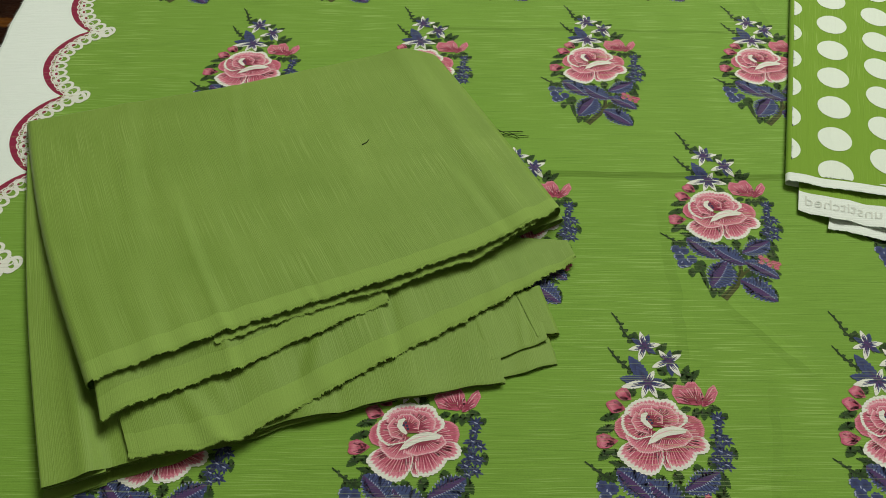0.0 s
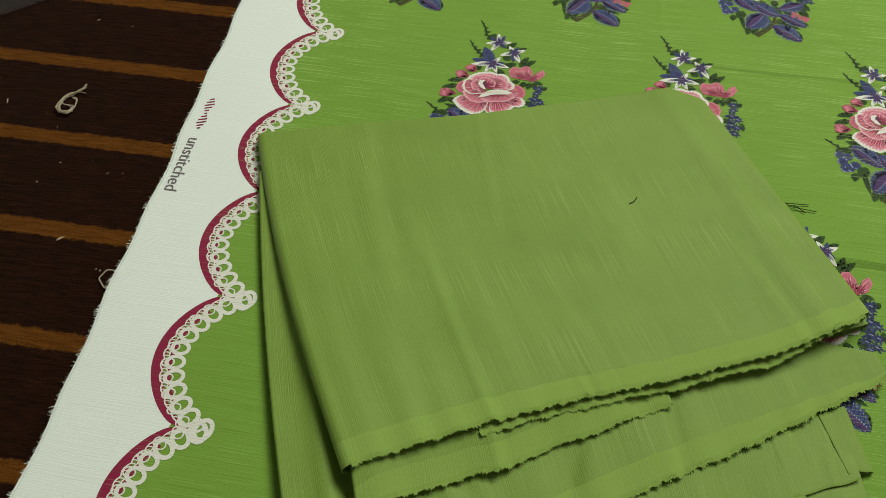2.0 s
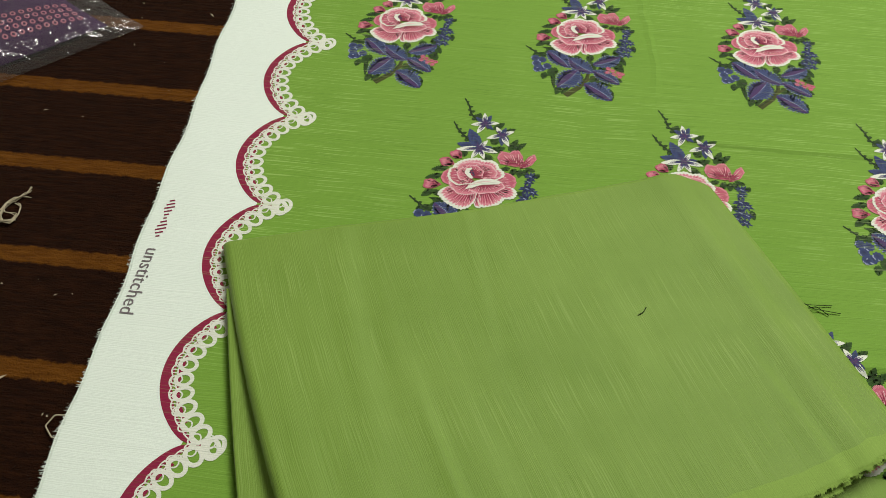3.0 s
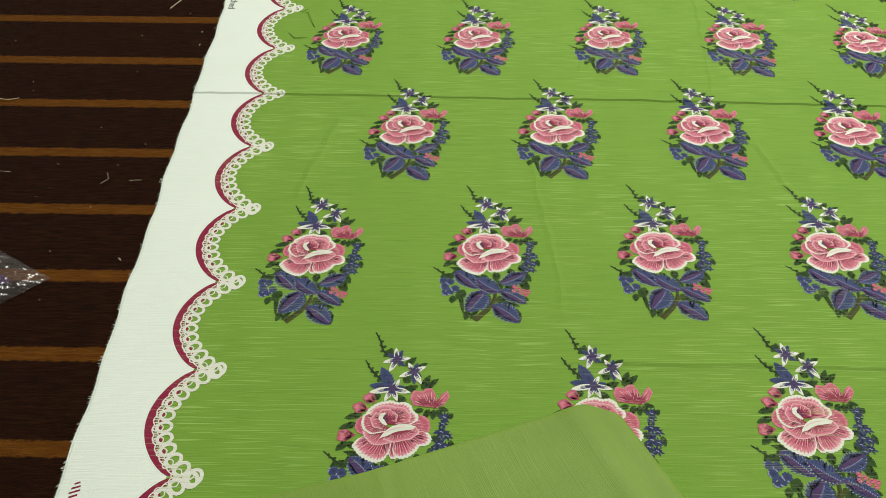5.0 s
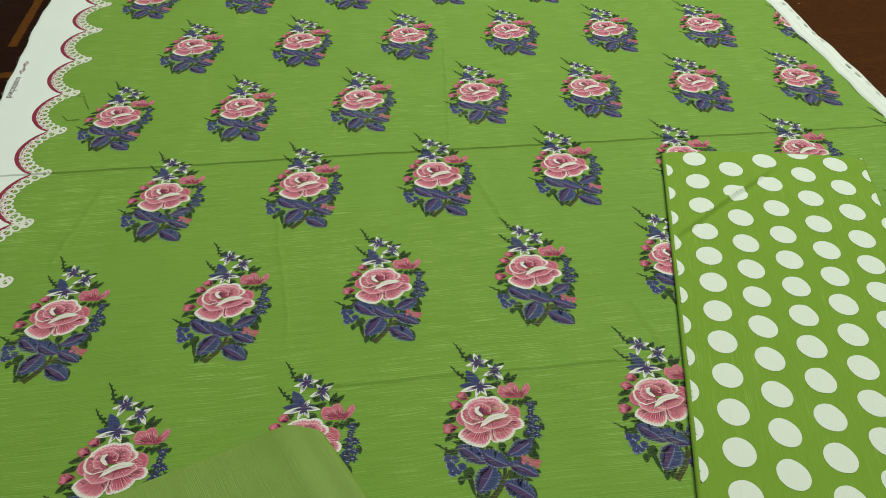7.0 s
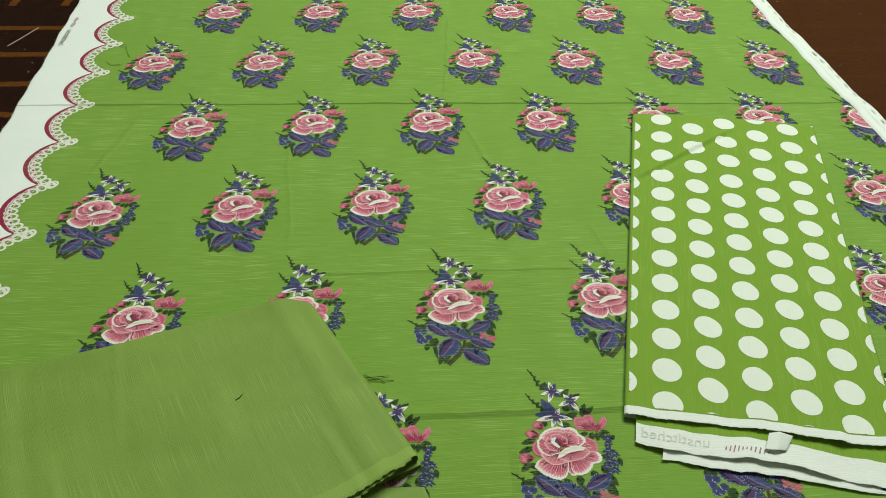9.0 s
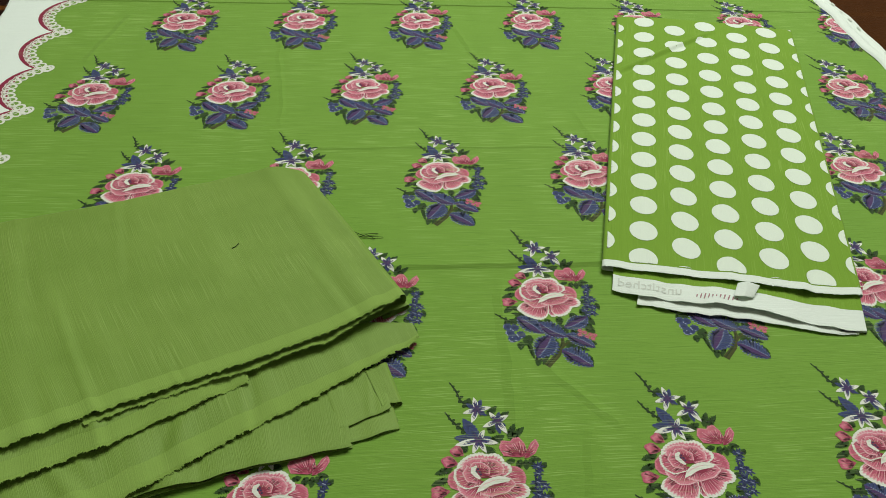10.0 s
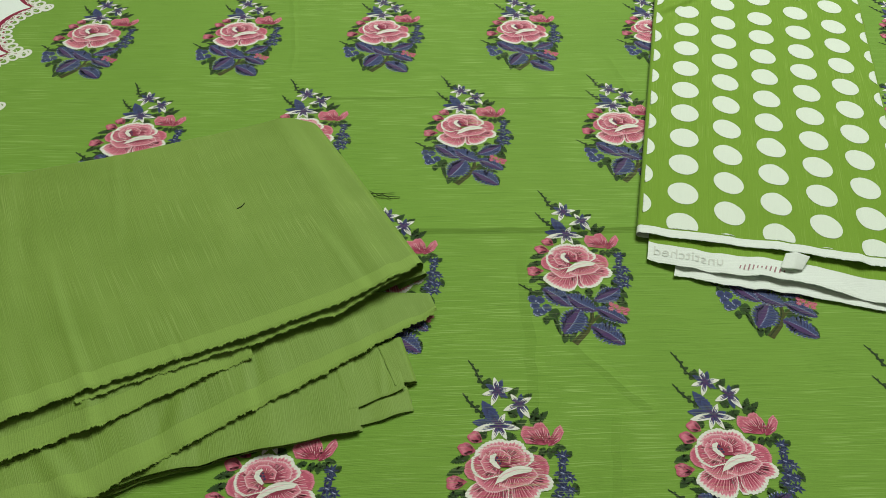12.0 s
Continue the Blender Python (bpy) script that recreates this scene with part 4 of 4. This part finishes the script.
# frayed lower layer
S_B = Sheet(F_B, [(0.030, 0.05, 0.0195), (0.10, 0.09, 0.0175), (0.20, 0.13, 0.0145), (0.312, 0.128, 0.0090)], 0.27, 0.075, 110, 40, 0,
            lumps(8, 0.0006, ((0.16, -0.10, 0.018, 0.0016, -0.2, 1.2), (0.52, 0.05, 0.012, 0.0008, -0.2, 1.2), (0.30, 0.2, 0.02, -0.0009, 0.1, 0.9))))
own(S_B.build("lower_layer", bundle, [PLAIN, PLAIN_EDGE], "", 0, 0, 0, 0.03, 0.013))
own(fringe("lower_fringe", S_B.points(np.linspace(0, 1, 200), np.zeros(200)), bundle, brng, 0.0036))
# frayed middle layers
S_C2 = Sheet(F_C2, shifted(F_C2, -0.02, 0.05, 0.003), 0.12, 0.05, 60, 24, 0, tucked(lumps(9, 0.0006), 0.0050, 0.32))
own(S_C2.build("middle_layer", bundle, [PLAIN, PLAIN_EDGE], "", 0, 0, 0, 0.03, 0.010))
own(fringe("middle_fringe", S_C2.points(np.linspace(0, 1, 120), np.zeros(120)), bundle, brng, 0.0036))
S_C = Sheet(F_C, shifted(F_C, -0.02, 0.055, 0.0015), 0.17, 0.055, 90, 30, 0, tucked(lumps(10, 0.0007, ((0.42, 0.0, 0.02, 0.0010, -0.2, 1.2),)), 0.0026, 0.34))
own(S_C.build("middle_layer", bundle, [PLAIN, PLAIN_EDGE], "", 0.0016, 0, 0, 0.02, 0.013))
own(fringe("middle_fringe", S_C.points(np.linspace(0, 1, 160), np.zeros(160)), bundle, brng, 0.0034))
S_D2 = Sheet(shifted(F_D[1:5], 0.0015, -0.0035, -0.0035) + [(0.301, 0.1435, 0.0215)], shifted(F_D[1:], -0.02, 0.04, -0.004), 0.22, 0.045, 90, 24, 0, lumps(11, 0.0007))
own(S_D2.build("upper_underlayer", bundle, [PLAIN, PLAIN_EDGE], "", 0, 0, 0, 0.03, 0.010))
own(fringe("upper_fringe", S_D2.points(np.linspace(0, 1, 160), np.zeros(160)), bundle, brng, 0.0034))
# the top panel
TOP_LINES = ((0.25, 0.02, 0.010, 0.0007, -0.2, 0.45), (0.115, 0.10, 0.022, 0.0006, -0.1, 1.2), (0.43, -0.02, 0.008, 0.0007, -0.2, 0.10), (0.86, -0.04, 0.012, 0.0006, -0.2, 0.35),
             (0.93, -0.03, 0.03, 0.0012, -0.2, 1.2), (0.35, 0.12, 0.012, 0.0004, 0.55, 1.2), (0.62, 0.05, 0.03, 0.0004, 0.3, 1.2))
S_D = Sheet(F_D, B_D, 0.295, 0.235, 130, 100, -0.006, lumps(12, 0.0007, TOP_LINES))
own(S_D.build("top_panel", bundle, [PLAIN, PLAIN_EDGE], "smooth top panel with a frayed front edge", 0.0055, 0.0074, 0.0042, 0.008, 0.0135))
own(fringe("upper_fringe", S_D.points(np.linspace(0, 1, 220), np.zeros(220)), bundle, brng, 0.0034))

# ---------------------------------------------------------------- folded dotted fabric
dotted = tagged(new("dotted_fabric"), "folded green fabric with white polka dots and white edges", "fabric")
dotted.location = (0.64, 0.37, 0.003)


def own_dots(ob):
    ob.matrix_parent_inverse = Matrix.Translation((-0.64, -0.37, -0.003))
    return ob


F_P = [(0.4735, 0.183, 0.0105), (0.495, 0.177, 0.0105), (0.538, 0.1690, 0.0100), (0.577, 0.1610, 0.0108), (0.610, 0.152, 0.0125), (0.640, 0.144, 0.0105), (0.674, 0.141, 0.0105)]
B_P = [(0.604, 0.632, 0.0110), (0.66, 0.628, 0.0110), (0.757, 0.610, 0.0110), (0.815, 0.597, 0.0110)]
PW, PD = 0.205, 0.470
DOT_LINES = ((0.05, 0.0, 0.03, 0.0006, -0.2, 1.2), (0.5, 0.03, 0.02, 0.0005, -0.1, 0.6), (0.78, -0.03, 0.02, 0.0008, -0.2, 0.25))


def dot_shape(u, v):
    z = lumps(31, 0.0006, DOT_LINES)(u, v)
    q = ((v - 0.72) - (u - 0.05) * 0.46) / 0.010
    gate = 1 / (1 + np.exp(-(u - 0.02) / 0.02)) * 1 / (1 + np.exp((u - 0.52) / 0.02))
    return z + 0.0022 * gate * (np.exp(-q * q) - 0.8 * np.exp(-(q + 1.6) ** 2))


S_P = Sheet(F_P, B_P, PW, PD, 80, 300, 0.0, dot_shape, 0.0006)
# lower white-edged layers
L3 = Sheet([(0.490, 0.1445, 0.0047), (0.527, 0.1335, 0.0047), (0.571, 0.1250, 0.0050), (0.605, 0.1150, 0.0050), (0.633, 0.1065, 0.0048), (0.655, 0.1045, 0.0047)],
           [(0.512, 0.20, 0.0052), (0.56, 0.19, 0.0052), (0.67, 0.165, 0.0056)], 0.18, 0.06, 80, 24, 0, lumps(33, 0.0006))
own_dots(L3.build("lower_layer", dotted, [DOTTED, WHITE_EDGE], "", 0, 0.0012, 0, 0.02, 0.030))
L2 = Sheet([(0.474, 0.1590, 0.0066), (0.500, 0.1490, 0.0066), (0.535, 0.1410, 0.0068), (0.560, 0.1370, 0.0082), (0.580, 0.1320, 0.0090), (0.610, 0.1200, 0.0074), (0.640, 0.1095, 0.0070), (0.662, 0.1060, 0.0066)],
           [(0.490, 0.215, 0.0085), (0.54, 0.205, 0.0085), (0.685, 0.175, 0.0078)], 0.195, 0.06, 90, 24, 0, lumps(34, 0.0012))
own_dots(L2.build("middle_layer", dotted, [DOTTED, WHITE_EDGE], "", 0, 0.0012, 0, 0.02, 0.0185))
own_dots(Sheet([(0.568, 0.1450, 0.0098), (0.575, 0.1425, 0.0120), (0.584, 0.1420, 0.0098)], [(0.576, 0.1570, 0.0118), (0.583, 0.1560, 0.0142), (0.593, 0.1530, 0.0120)], 0.02, 0.02, 20, 16, 0, None).build(
    "turned_corner", dotted, [WHITE_EDGE], "small white corner folded up"))
own_dots(S_P.build("top_panel", dotted, [DOTTED, WHITE_EDGE], "polka-dotted green top panel", 0.0028, 0.0026, 0.0030, 0.02, 0.0092))
frd = random.Random(5)
for sheet, ln in ((S_P, 0.0016), (L2, 0.0013), (L3, 0.0013)):
    own_dots(fringe("white_fringe", sheet.points(np.linspace(0, 1, 150), np.zeros(150)), dotted, frd, ln, 0.0007, WHITE_EDGE, "", 0.15))


def on_sheet(sheet, lift):
    def put(xy, layers):
        p = sheet.points(np.clip(xy[:, 0] / sheet.w, 0.0005, 0.9995), np.clip(xy[:, 1] / sheet.d, 0.0005, 0.9995))
        p[:, 2] += lift + layers * 0.00002
        return p
    return put


def dot(u0, v0, rng):
    """One printed white dot, cut where the panel folds away."""
    ink = Ink()
    rings = [(r, 36) for r in (0.0026, 0.0052, 0.0077, 0.0102, 0.0126)]
    n0 = [(u0, v0)]
    verts = list(n0)
    for r, n in rings:
        for i in range(n):
            a = 2 * math.pi * i / n
            verts.append((u0 + r * 0.94 * math.cos(a) - 0.12 * r * math.sin(a), v0 + r * 1.01 * math.sin(a)))
    faces = [(0, 1 + i, 1 + (i + 1) % 36) for i in range(36)]
    for k in range(4):
        a, b = 1 + 36 * k, 37 + 36 * k
        faces += [(a + i, b + i, b + (i + 1) % 36, a + (i + 1) % 36) for i in range(36)]
    ink.v = [(min(max(u, 0.0), PW), min(max(v, 0.0090), PD)) for u, v in verts]
    ink.f, ink.c, ink.s = faces, [C_WHITE] * len(verts), [(0, 0, len(verts))]
    return ink


for col in range(7):
    for row in range(-1, 14):
        u0 = 0.0305 + (col - 1) * 0.0360
        k = row + (0.0 if col % 2 else 0.53)
        v0 = 0.0145 + 0.0358 * k + 0.0045 * max(k - 9, 0)
        v0 -= (0.0, 0.0, 0.0005, 0.003, 0.006, 0.003, 0.002)[col] * min(1.0, max(0.1, 0.1 + 0.11 * k))
        if v0 > PD + 0.008 or v0 < -0.012 or u0 - 0.013 > PW:
            continue
        own_dots(dot(u0, v0, frd).place("printed_dot", dotted, on_sheet(S_P, 0.00022), "", DOT, True))


def on_selvage(x, y):
    p = L2.points(np.array([(0.004 + x) / L2.w]), np.array([(0.0065 + y) / L2.d]))[0]
    return Vector((p[0], p[1], p[2] + 0.0003))


own_dots(text_print("unstitched", 0.050, on_selvage, FAINT_INK, dotted, True, "faint grey lettering showing through"))
ink = Ink()
for i, b in enumerate(BARS):
    x = 0.066 + i * 0.0031
    ink.stroke([(x - 0.0008 * b, 0.0078 - 0.003 * b), (x + 0.0008 * b, 0.0078 + 0.003 * b)], 0.0010, C_MAROON, 0)
own_dots(ink.place("dash_mark", dotted, on_sheet(L2, 0.0003), "", FAINT_MAROON))

# ---------------------------------------------------------------- parcel in a clear bag
parcel = tagged(new("bagged_fabric"), "purple patterned fabric sealed in a clear plastic bag on the carpet", "parcel")
parcel.location = (-0.3, 0.42, 0.002)


def own_bag(ob):
    ob.matrix_parent_inverse = Matrix.Translation((0.3, -0.42, -0.002))
    return ob


CLOTH_LO = 0.06
PURPLE = plain("purple_printed_cloth", lin(70, 34, 80), 0.8, 0.8, 40.0)


def clear_plastic():
    n = Nodes("clear_plastic_film")
    tr = n.tree.nodes.new("ShaderNodeBsdfTransparent")
    gl = n.tree.nodes.new("ShaderNodeBsdfGlossy")
    df = n.tree.nodes.new("ShaderNodeBsdfDiffuse")
    gl.inputs["Roughness"].default_value = 0.14
    tr.inputs["Color"].default_value = (0.90, 0.90, 0.92, 1)
    df.inputs["Color"].default_value = lin(200, 200, 205)
    lw = n.tree.nodes.new("ShaderNodeLayerWeight")
    lw.inputs["Blend"].default_value = 0.25
    a, b = n.tree.nodes.new("ShaderNodeMixShader"), n.tree.nodes.new("ShaderNodeMixShader")
    a.inputs[0].default_value = 0.05
    n.link(tr.outputs[0], a.inputs[1])
    n.link(df.outputs[0], a.inputs[2])
    n.link(n.math("ADD", n.math("MULTIPLY", lw.outputs["Facing"], 0.25), 0.06), b.inputs[0])
    n.link(a.outputs[0], b.inputs[1])
    n.link(gl.outputs[0], b.inputs[2])
    n.link(b.outputs[0], n.out.inputs["Surface"])
    bp = n.tree.nodes.new("ShaderNodeBump")
    bp.inputs["Strength"].default_value, bp.inputs["Distance"].default_value = 1.0, 0.006
    n.link(n.noise(n.position(), 45.0, (1, 2.2, 1), 3.0, 0.6), bp.inputs["Height"])
    n.link(bp.outputs[0], gl.inputs["Normal"])
    return n.mat


PLASTIC = clear_plastic()
TIP = np.array((-0.196, 0.437))
EDGE_A, EDGE_B = 0.30 * np.array((math.cos(radians(223)), math.sin(radians(223)))), 0.30 * np.array((math.cos(radians(150)), math.sin(radians(150))))


def pillow(lo, hi, height, lift, n, seed, crumple):
    rng = np.random.RandomState(seed)
    waves = [(rng.uniform(8, 30), rng.uniform(8, 30), rng.uniform(0, 6)) for _ in range(7)]
    a, b = np.meshgrid(np.linspace(lo, hi, n), np.linspace(lo, hi, n))
    s, t = (a - lo) / (hi - lo), (b - lo) / (hi - lo)
    dome = (np.sin(np.pi * np.clip(s, 0, 1)) * np.sin(np.pi * np.clip(t, 0, 1))) ** 0.42
    wr = sum(np.sin(p * a + q * b + r) for p, q, r in waves) / 7 * crumple
    xy = TIP + a[..., None] * EDGE_A + b[..., None] * EDGE_B
    top = lift + height * dome + wr * dome
    bot = lift - 0.0005 + 0 * top
    v = np.concatenate([np.concatenate([xy, top[..., None]], -1).reshape(-1, 3), np.concatenate([xy, bot[..., None]], -1).reshape(-1, 3)])
    f = grid_faces(n, n)
    return v, f + [tuple(i + n * n for i in reversed(q)) for q in f], xy, top


v, f, bag_xy, bag_top = pillow(CLOTH_LO, 0.97, 0.038, 0.003, 60, 2, 0.005)
ids = [0] * len(f)
own_bag(mesh_object("folded_cloth", v, f, [PURPLE], parcel, "folded purple cloth"))
rings = Ink()
for i in range(26):
    for j in range(9):
        a, b = 0.100 + i * 0.020, 0.095 + j * 0.019
        if 3 < j < 6:
            continue
        c = TIP + a * EDGE_A + b * EDGE_B
        e = np.linspace(0, 2 * math.pi, 8, endpoint=False)
        rings.stroke(np.stack([c[0] + 0.0016 * np.cos(e), c[1] + 0.0016 * np.sin(e)], 1), 0.0009, C_PINK, 1, True)


def on_parcel(xy, layers):
    m = np.linalg.inv(np.stack([EDGE_A, EDGE_B], 1))
    ab = (xy - TIP) @ m.T
    i = np.clip((ab - CLOTH_LO) / (0.97 - CLOTH_LO) * 59, 0, 58.99)
    k = i.astype(int)
    w = i - k
    z = (bag_top[k[:, 1], k[:, 0]] * (1 - w[:, 0]) + bag_top[k[:, 1], k[:, 0] + 1] * w[:, 0]) * (1 - w[:, 1]) + \
        (bag_top[k[:, 1] + 1, k[:, 0]] * (1 - w[:, 0]) + bag_top[k[:, 1] + 1, k[:, 0] + 1] * w[:, 0]) * w[:, 1]
    return np.column_stack([xy, z + 0.0006])


own_bag(rings.place("ring_print", parcel, on_parcel, "rows of small pink rings"))
v, f, _, _ = pillow(0.0, 1.0, 0.040, 0.0022, 70, 9, 0.004)
own_bag(mesh_object("plastic_bag", v, f[:len(f) // 2], [PLASTIC], parcel, "clear crinkled plastic bag"))


# ---------------------------------------------------------------- threads and lint
def thread(name, points, radius, mat, label, n=40, parent=None):
    p = curve(points, n)
    d = np.gradient(p, axis=0)
    d /= np.linalg.norm(d, axis=1)[:, None] + 1e-9
    side = np.cross(d, (0, 0, 1))
    side /= np.linalg.norm(side, axis=1)[:, None] + 1e-9
    up = np.cross(side, d)
    verts = []
    for q, s, w in zip(p, side, up):
        verts += [q + radius * (math.cos(a) * s + math.sin(a) * w) for a in (0.3, 1.87, 3.44, 5.01)]
    faces = [(4 * i + k, 4 * i + (k + 1) % 4, 4 * i + 4 + (k + 1) % 4, 4 * i + 4 + k) for i in range(n - 1) for k in range(4)]
    ob = mesh_object(name, verts, faces, mat, parent)
    return tagged(ob, label, "thread") if parent is None else ob


trng = random.Random(14)
tangle = tagged(new("thread_tangle"), "small tangle of pale loose threads lying on the carpet", "thread")
STRANDS = (((16, 34), (6, 24), (-8, 14), (-14, 2), (-14, -14), (-10, -26), (4, -30), (14, -28), (18, -14), (14, 4), (4, 8)),
           ((20, 22), (8, 22), (-4, 16), (-12, 6), (-15, -10), (-13, -24), (0, -29), (12, -30), (15, -24)),
           ((10, 30), (2, 20), (-12, 10), (-10, -6), (-4, -14), (6, -12), (15, -16), (8, -27), (-8, -28)),
           ((17, 38), (12, 26), (0, 15), (-10, 4), (-12, -18), (-5, -27), (10, -26)))
for k in range(9):
    pts = [(-0.2175 + 0.00036 * (x + trng.uniform(-2.5, 2.5)), 0.2500 + 0.00042 * (y + trng.uniform(-2.5, 2.5)), 0.0012 + 0.003 * trng.random()) for x, y in STRANDS[k % 4]]
    thread("loose_thread", pts, 0.00032, LINT, "", 90, tangle)
PALE_ON_FLOOR = "pale loose thread lying on the carpet"
thread("thread", [(-0.206, 0.848, 0.0012), (-0.197, 0.868, 0.0015), (-0.190, 0.884, 0.002), (-0.186, 0.897, 0.0015), (-0.183, 0.906, 0.001)], 0.0005, LINT, PALE_ON_FLOOR)
thread("thread", [(-0.345, 0.694, 0.001), (-0.338, 0.680, 0.002), (-0.331, 0.671, 0.002), (-0.320, 0.668, 0.002), (-0.311, 0.673, 0.001)], 0.0004, LINT, PALE_ON_FLOOR)
thread("thread", [(-0.128, 0.117, 0.002), (-0.133, 0.116, 0.003), (-0.136, 0.110, 0.002), (-0.130, 0.104, 0.002), (-0.124, 0.106, 0.0025)], 0.0004, LINT, "short pale thread beside the frayed cloth edge")
for pts in (((-0.190, 0.562), (-0.187, 0.554), (-0.192, 0.548)), ((-0.312, 0.558), (-0.300, 0.562), (-0.286, 0.563), (-0.276, 0.562)), ((-0.168, 0.552), (-0.163, 0.553), (-0.158, 0.553))):
    thread("thread", [(x, y, 0.0015) for x, y in pts], 0.00026, LINT, PALE_ON_FLOOR, 20)


def lying(x, y, up):
    return (x, y, float(DRAPE.z(np.array(x), np.array(y))) + up)


thread("thread", [lying(-0.063, 0.794, 0.001), lying(-0.055, 0.783, 0.001), lying(-0.042, 0.784, 0.001)], 0.0004, PLAIN_FRAY, "thin green thread lying on the printed cloth")
thread("thread", [lying(-0.055, 0.836, 0.001), lying(-0.046, 0.838, 0.004), lying(-0.042, 0.822, 0.003), lying(-0.036, 0.806, 0.001)], 0.0004, PLAIN_FRAY, "thin green thread lying on the printed cloth")
for a, b, c in (((0.262, 0.236), (0.275, 0.2335), (0.290, 0.2350)), ((0.268, 0.228), (0.280, 0.233), (0.287, 0.228)), ((0.270, 0.238), (0.278, 0.231), (0.294, 0.230))):
    thread("thread", [lying(*a, 0.001), lying(*b, 0.002), lying(*c, 0.001)], 0.00028, DARK_YARN, "thin dark green thread beside the folded fabric", 20)
q = S_D.points(np.array([0.694, 0.706, 0.716]), np.array([0.548, 0.553, 0.566]))
thread("yarn_speck", [tuple(p + (0, 0, 0.0005)) for p in q], 0.0003, DARK_YARN, "short dark yarn end on the folded fabric", 10)

lint_v, lint_f = [], []
lrng = random.Random(33)
for i in range(210):
    x, y = (lrng.uniform(-0.48, -0.13), lrng.uniform(-0.05, 1.2)) if i % 5 else (lrng.uniform(0.94, 1.25), lrng.uniform(0.5, 1.3))
    s, a = lrng.choice((0.0002, 0.0003, 0.0004, 0.0006)), lrng.uniform(0, 6.3)
    l = s * lrng.choice((1, 1.3, 3.0, 5.0))
    k = len(lint_v)
    ca, sa, z = math.cos(a), math.sin(a), 0.0018
    lint_v += [(x - l * ca, y - l * sa, z), (x - s * sa, y + s * ca, z + 0.0006), (x + l * ca, y + l * sa, z), (x + s * sa, y - s * ca, z + 0.0003)]
    lint_f += [(k, k + 1, k + 2), (k, k + 2, k + 3)]
tagged(mesh_object("lint", lint_v, lint_f, LINT, None, "", False), "scattered pale lint specks on the carpet", "lint", "", "stuff")

# carpet pile in the stretches that lie open
rs = np.random.RandomState(6)
pv, pf = [], []
for x0, x1, y0, y1, n in ((-0.50, -0.10, -0.12, 1.0, 60000), (-0.55, -0.10, 1.0, 1.5, 9000), (0.90, 1.30, 0.45, 1.4, 16000)):
    x, y = rs.uniform(x0, x1, n), rs.uniform(y0, y1, n)
    a, h, w = rs.uniform(0, 6.3, n), rs.uniform(0.0003, 0.0009, n), rs.uniform(0.0004, 0.0009, n)
    k = len(pv) * 3
    tri = np.stack([np.column_stack([x - w * np.cos(a), y - w * np.sin(a), 0 * x - 0.0002]), np.column_stack([x + w * np.cos(a), y + w * np.sin(a), 0 * x - 0.0002]),
                    np.column_stack([x + rs.normal(0, 0.0011, n), y + rs.normal(0, 0.0006, n), h])], 1)
    pv.append(tri.reshape(-1, 3))
pv = np.concatenate(pv)
pile = mesh_object("carpet_pile", pv, np.arange(len(pv)).reshape(-1, 3), CARPET, carpet, "short brown and ochre pile", False)
pile["kind"] = "stuff"
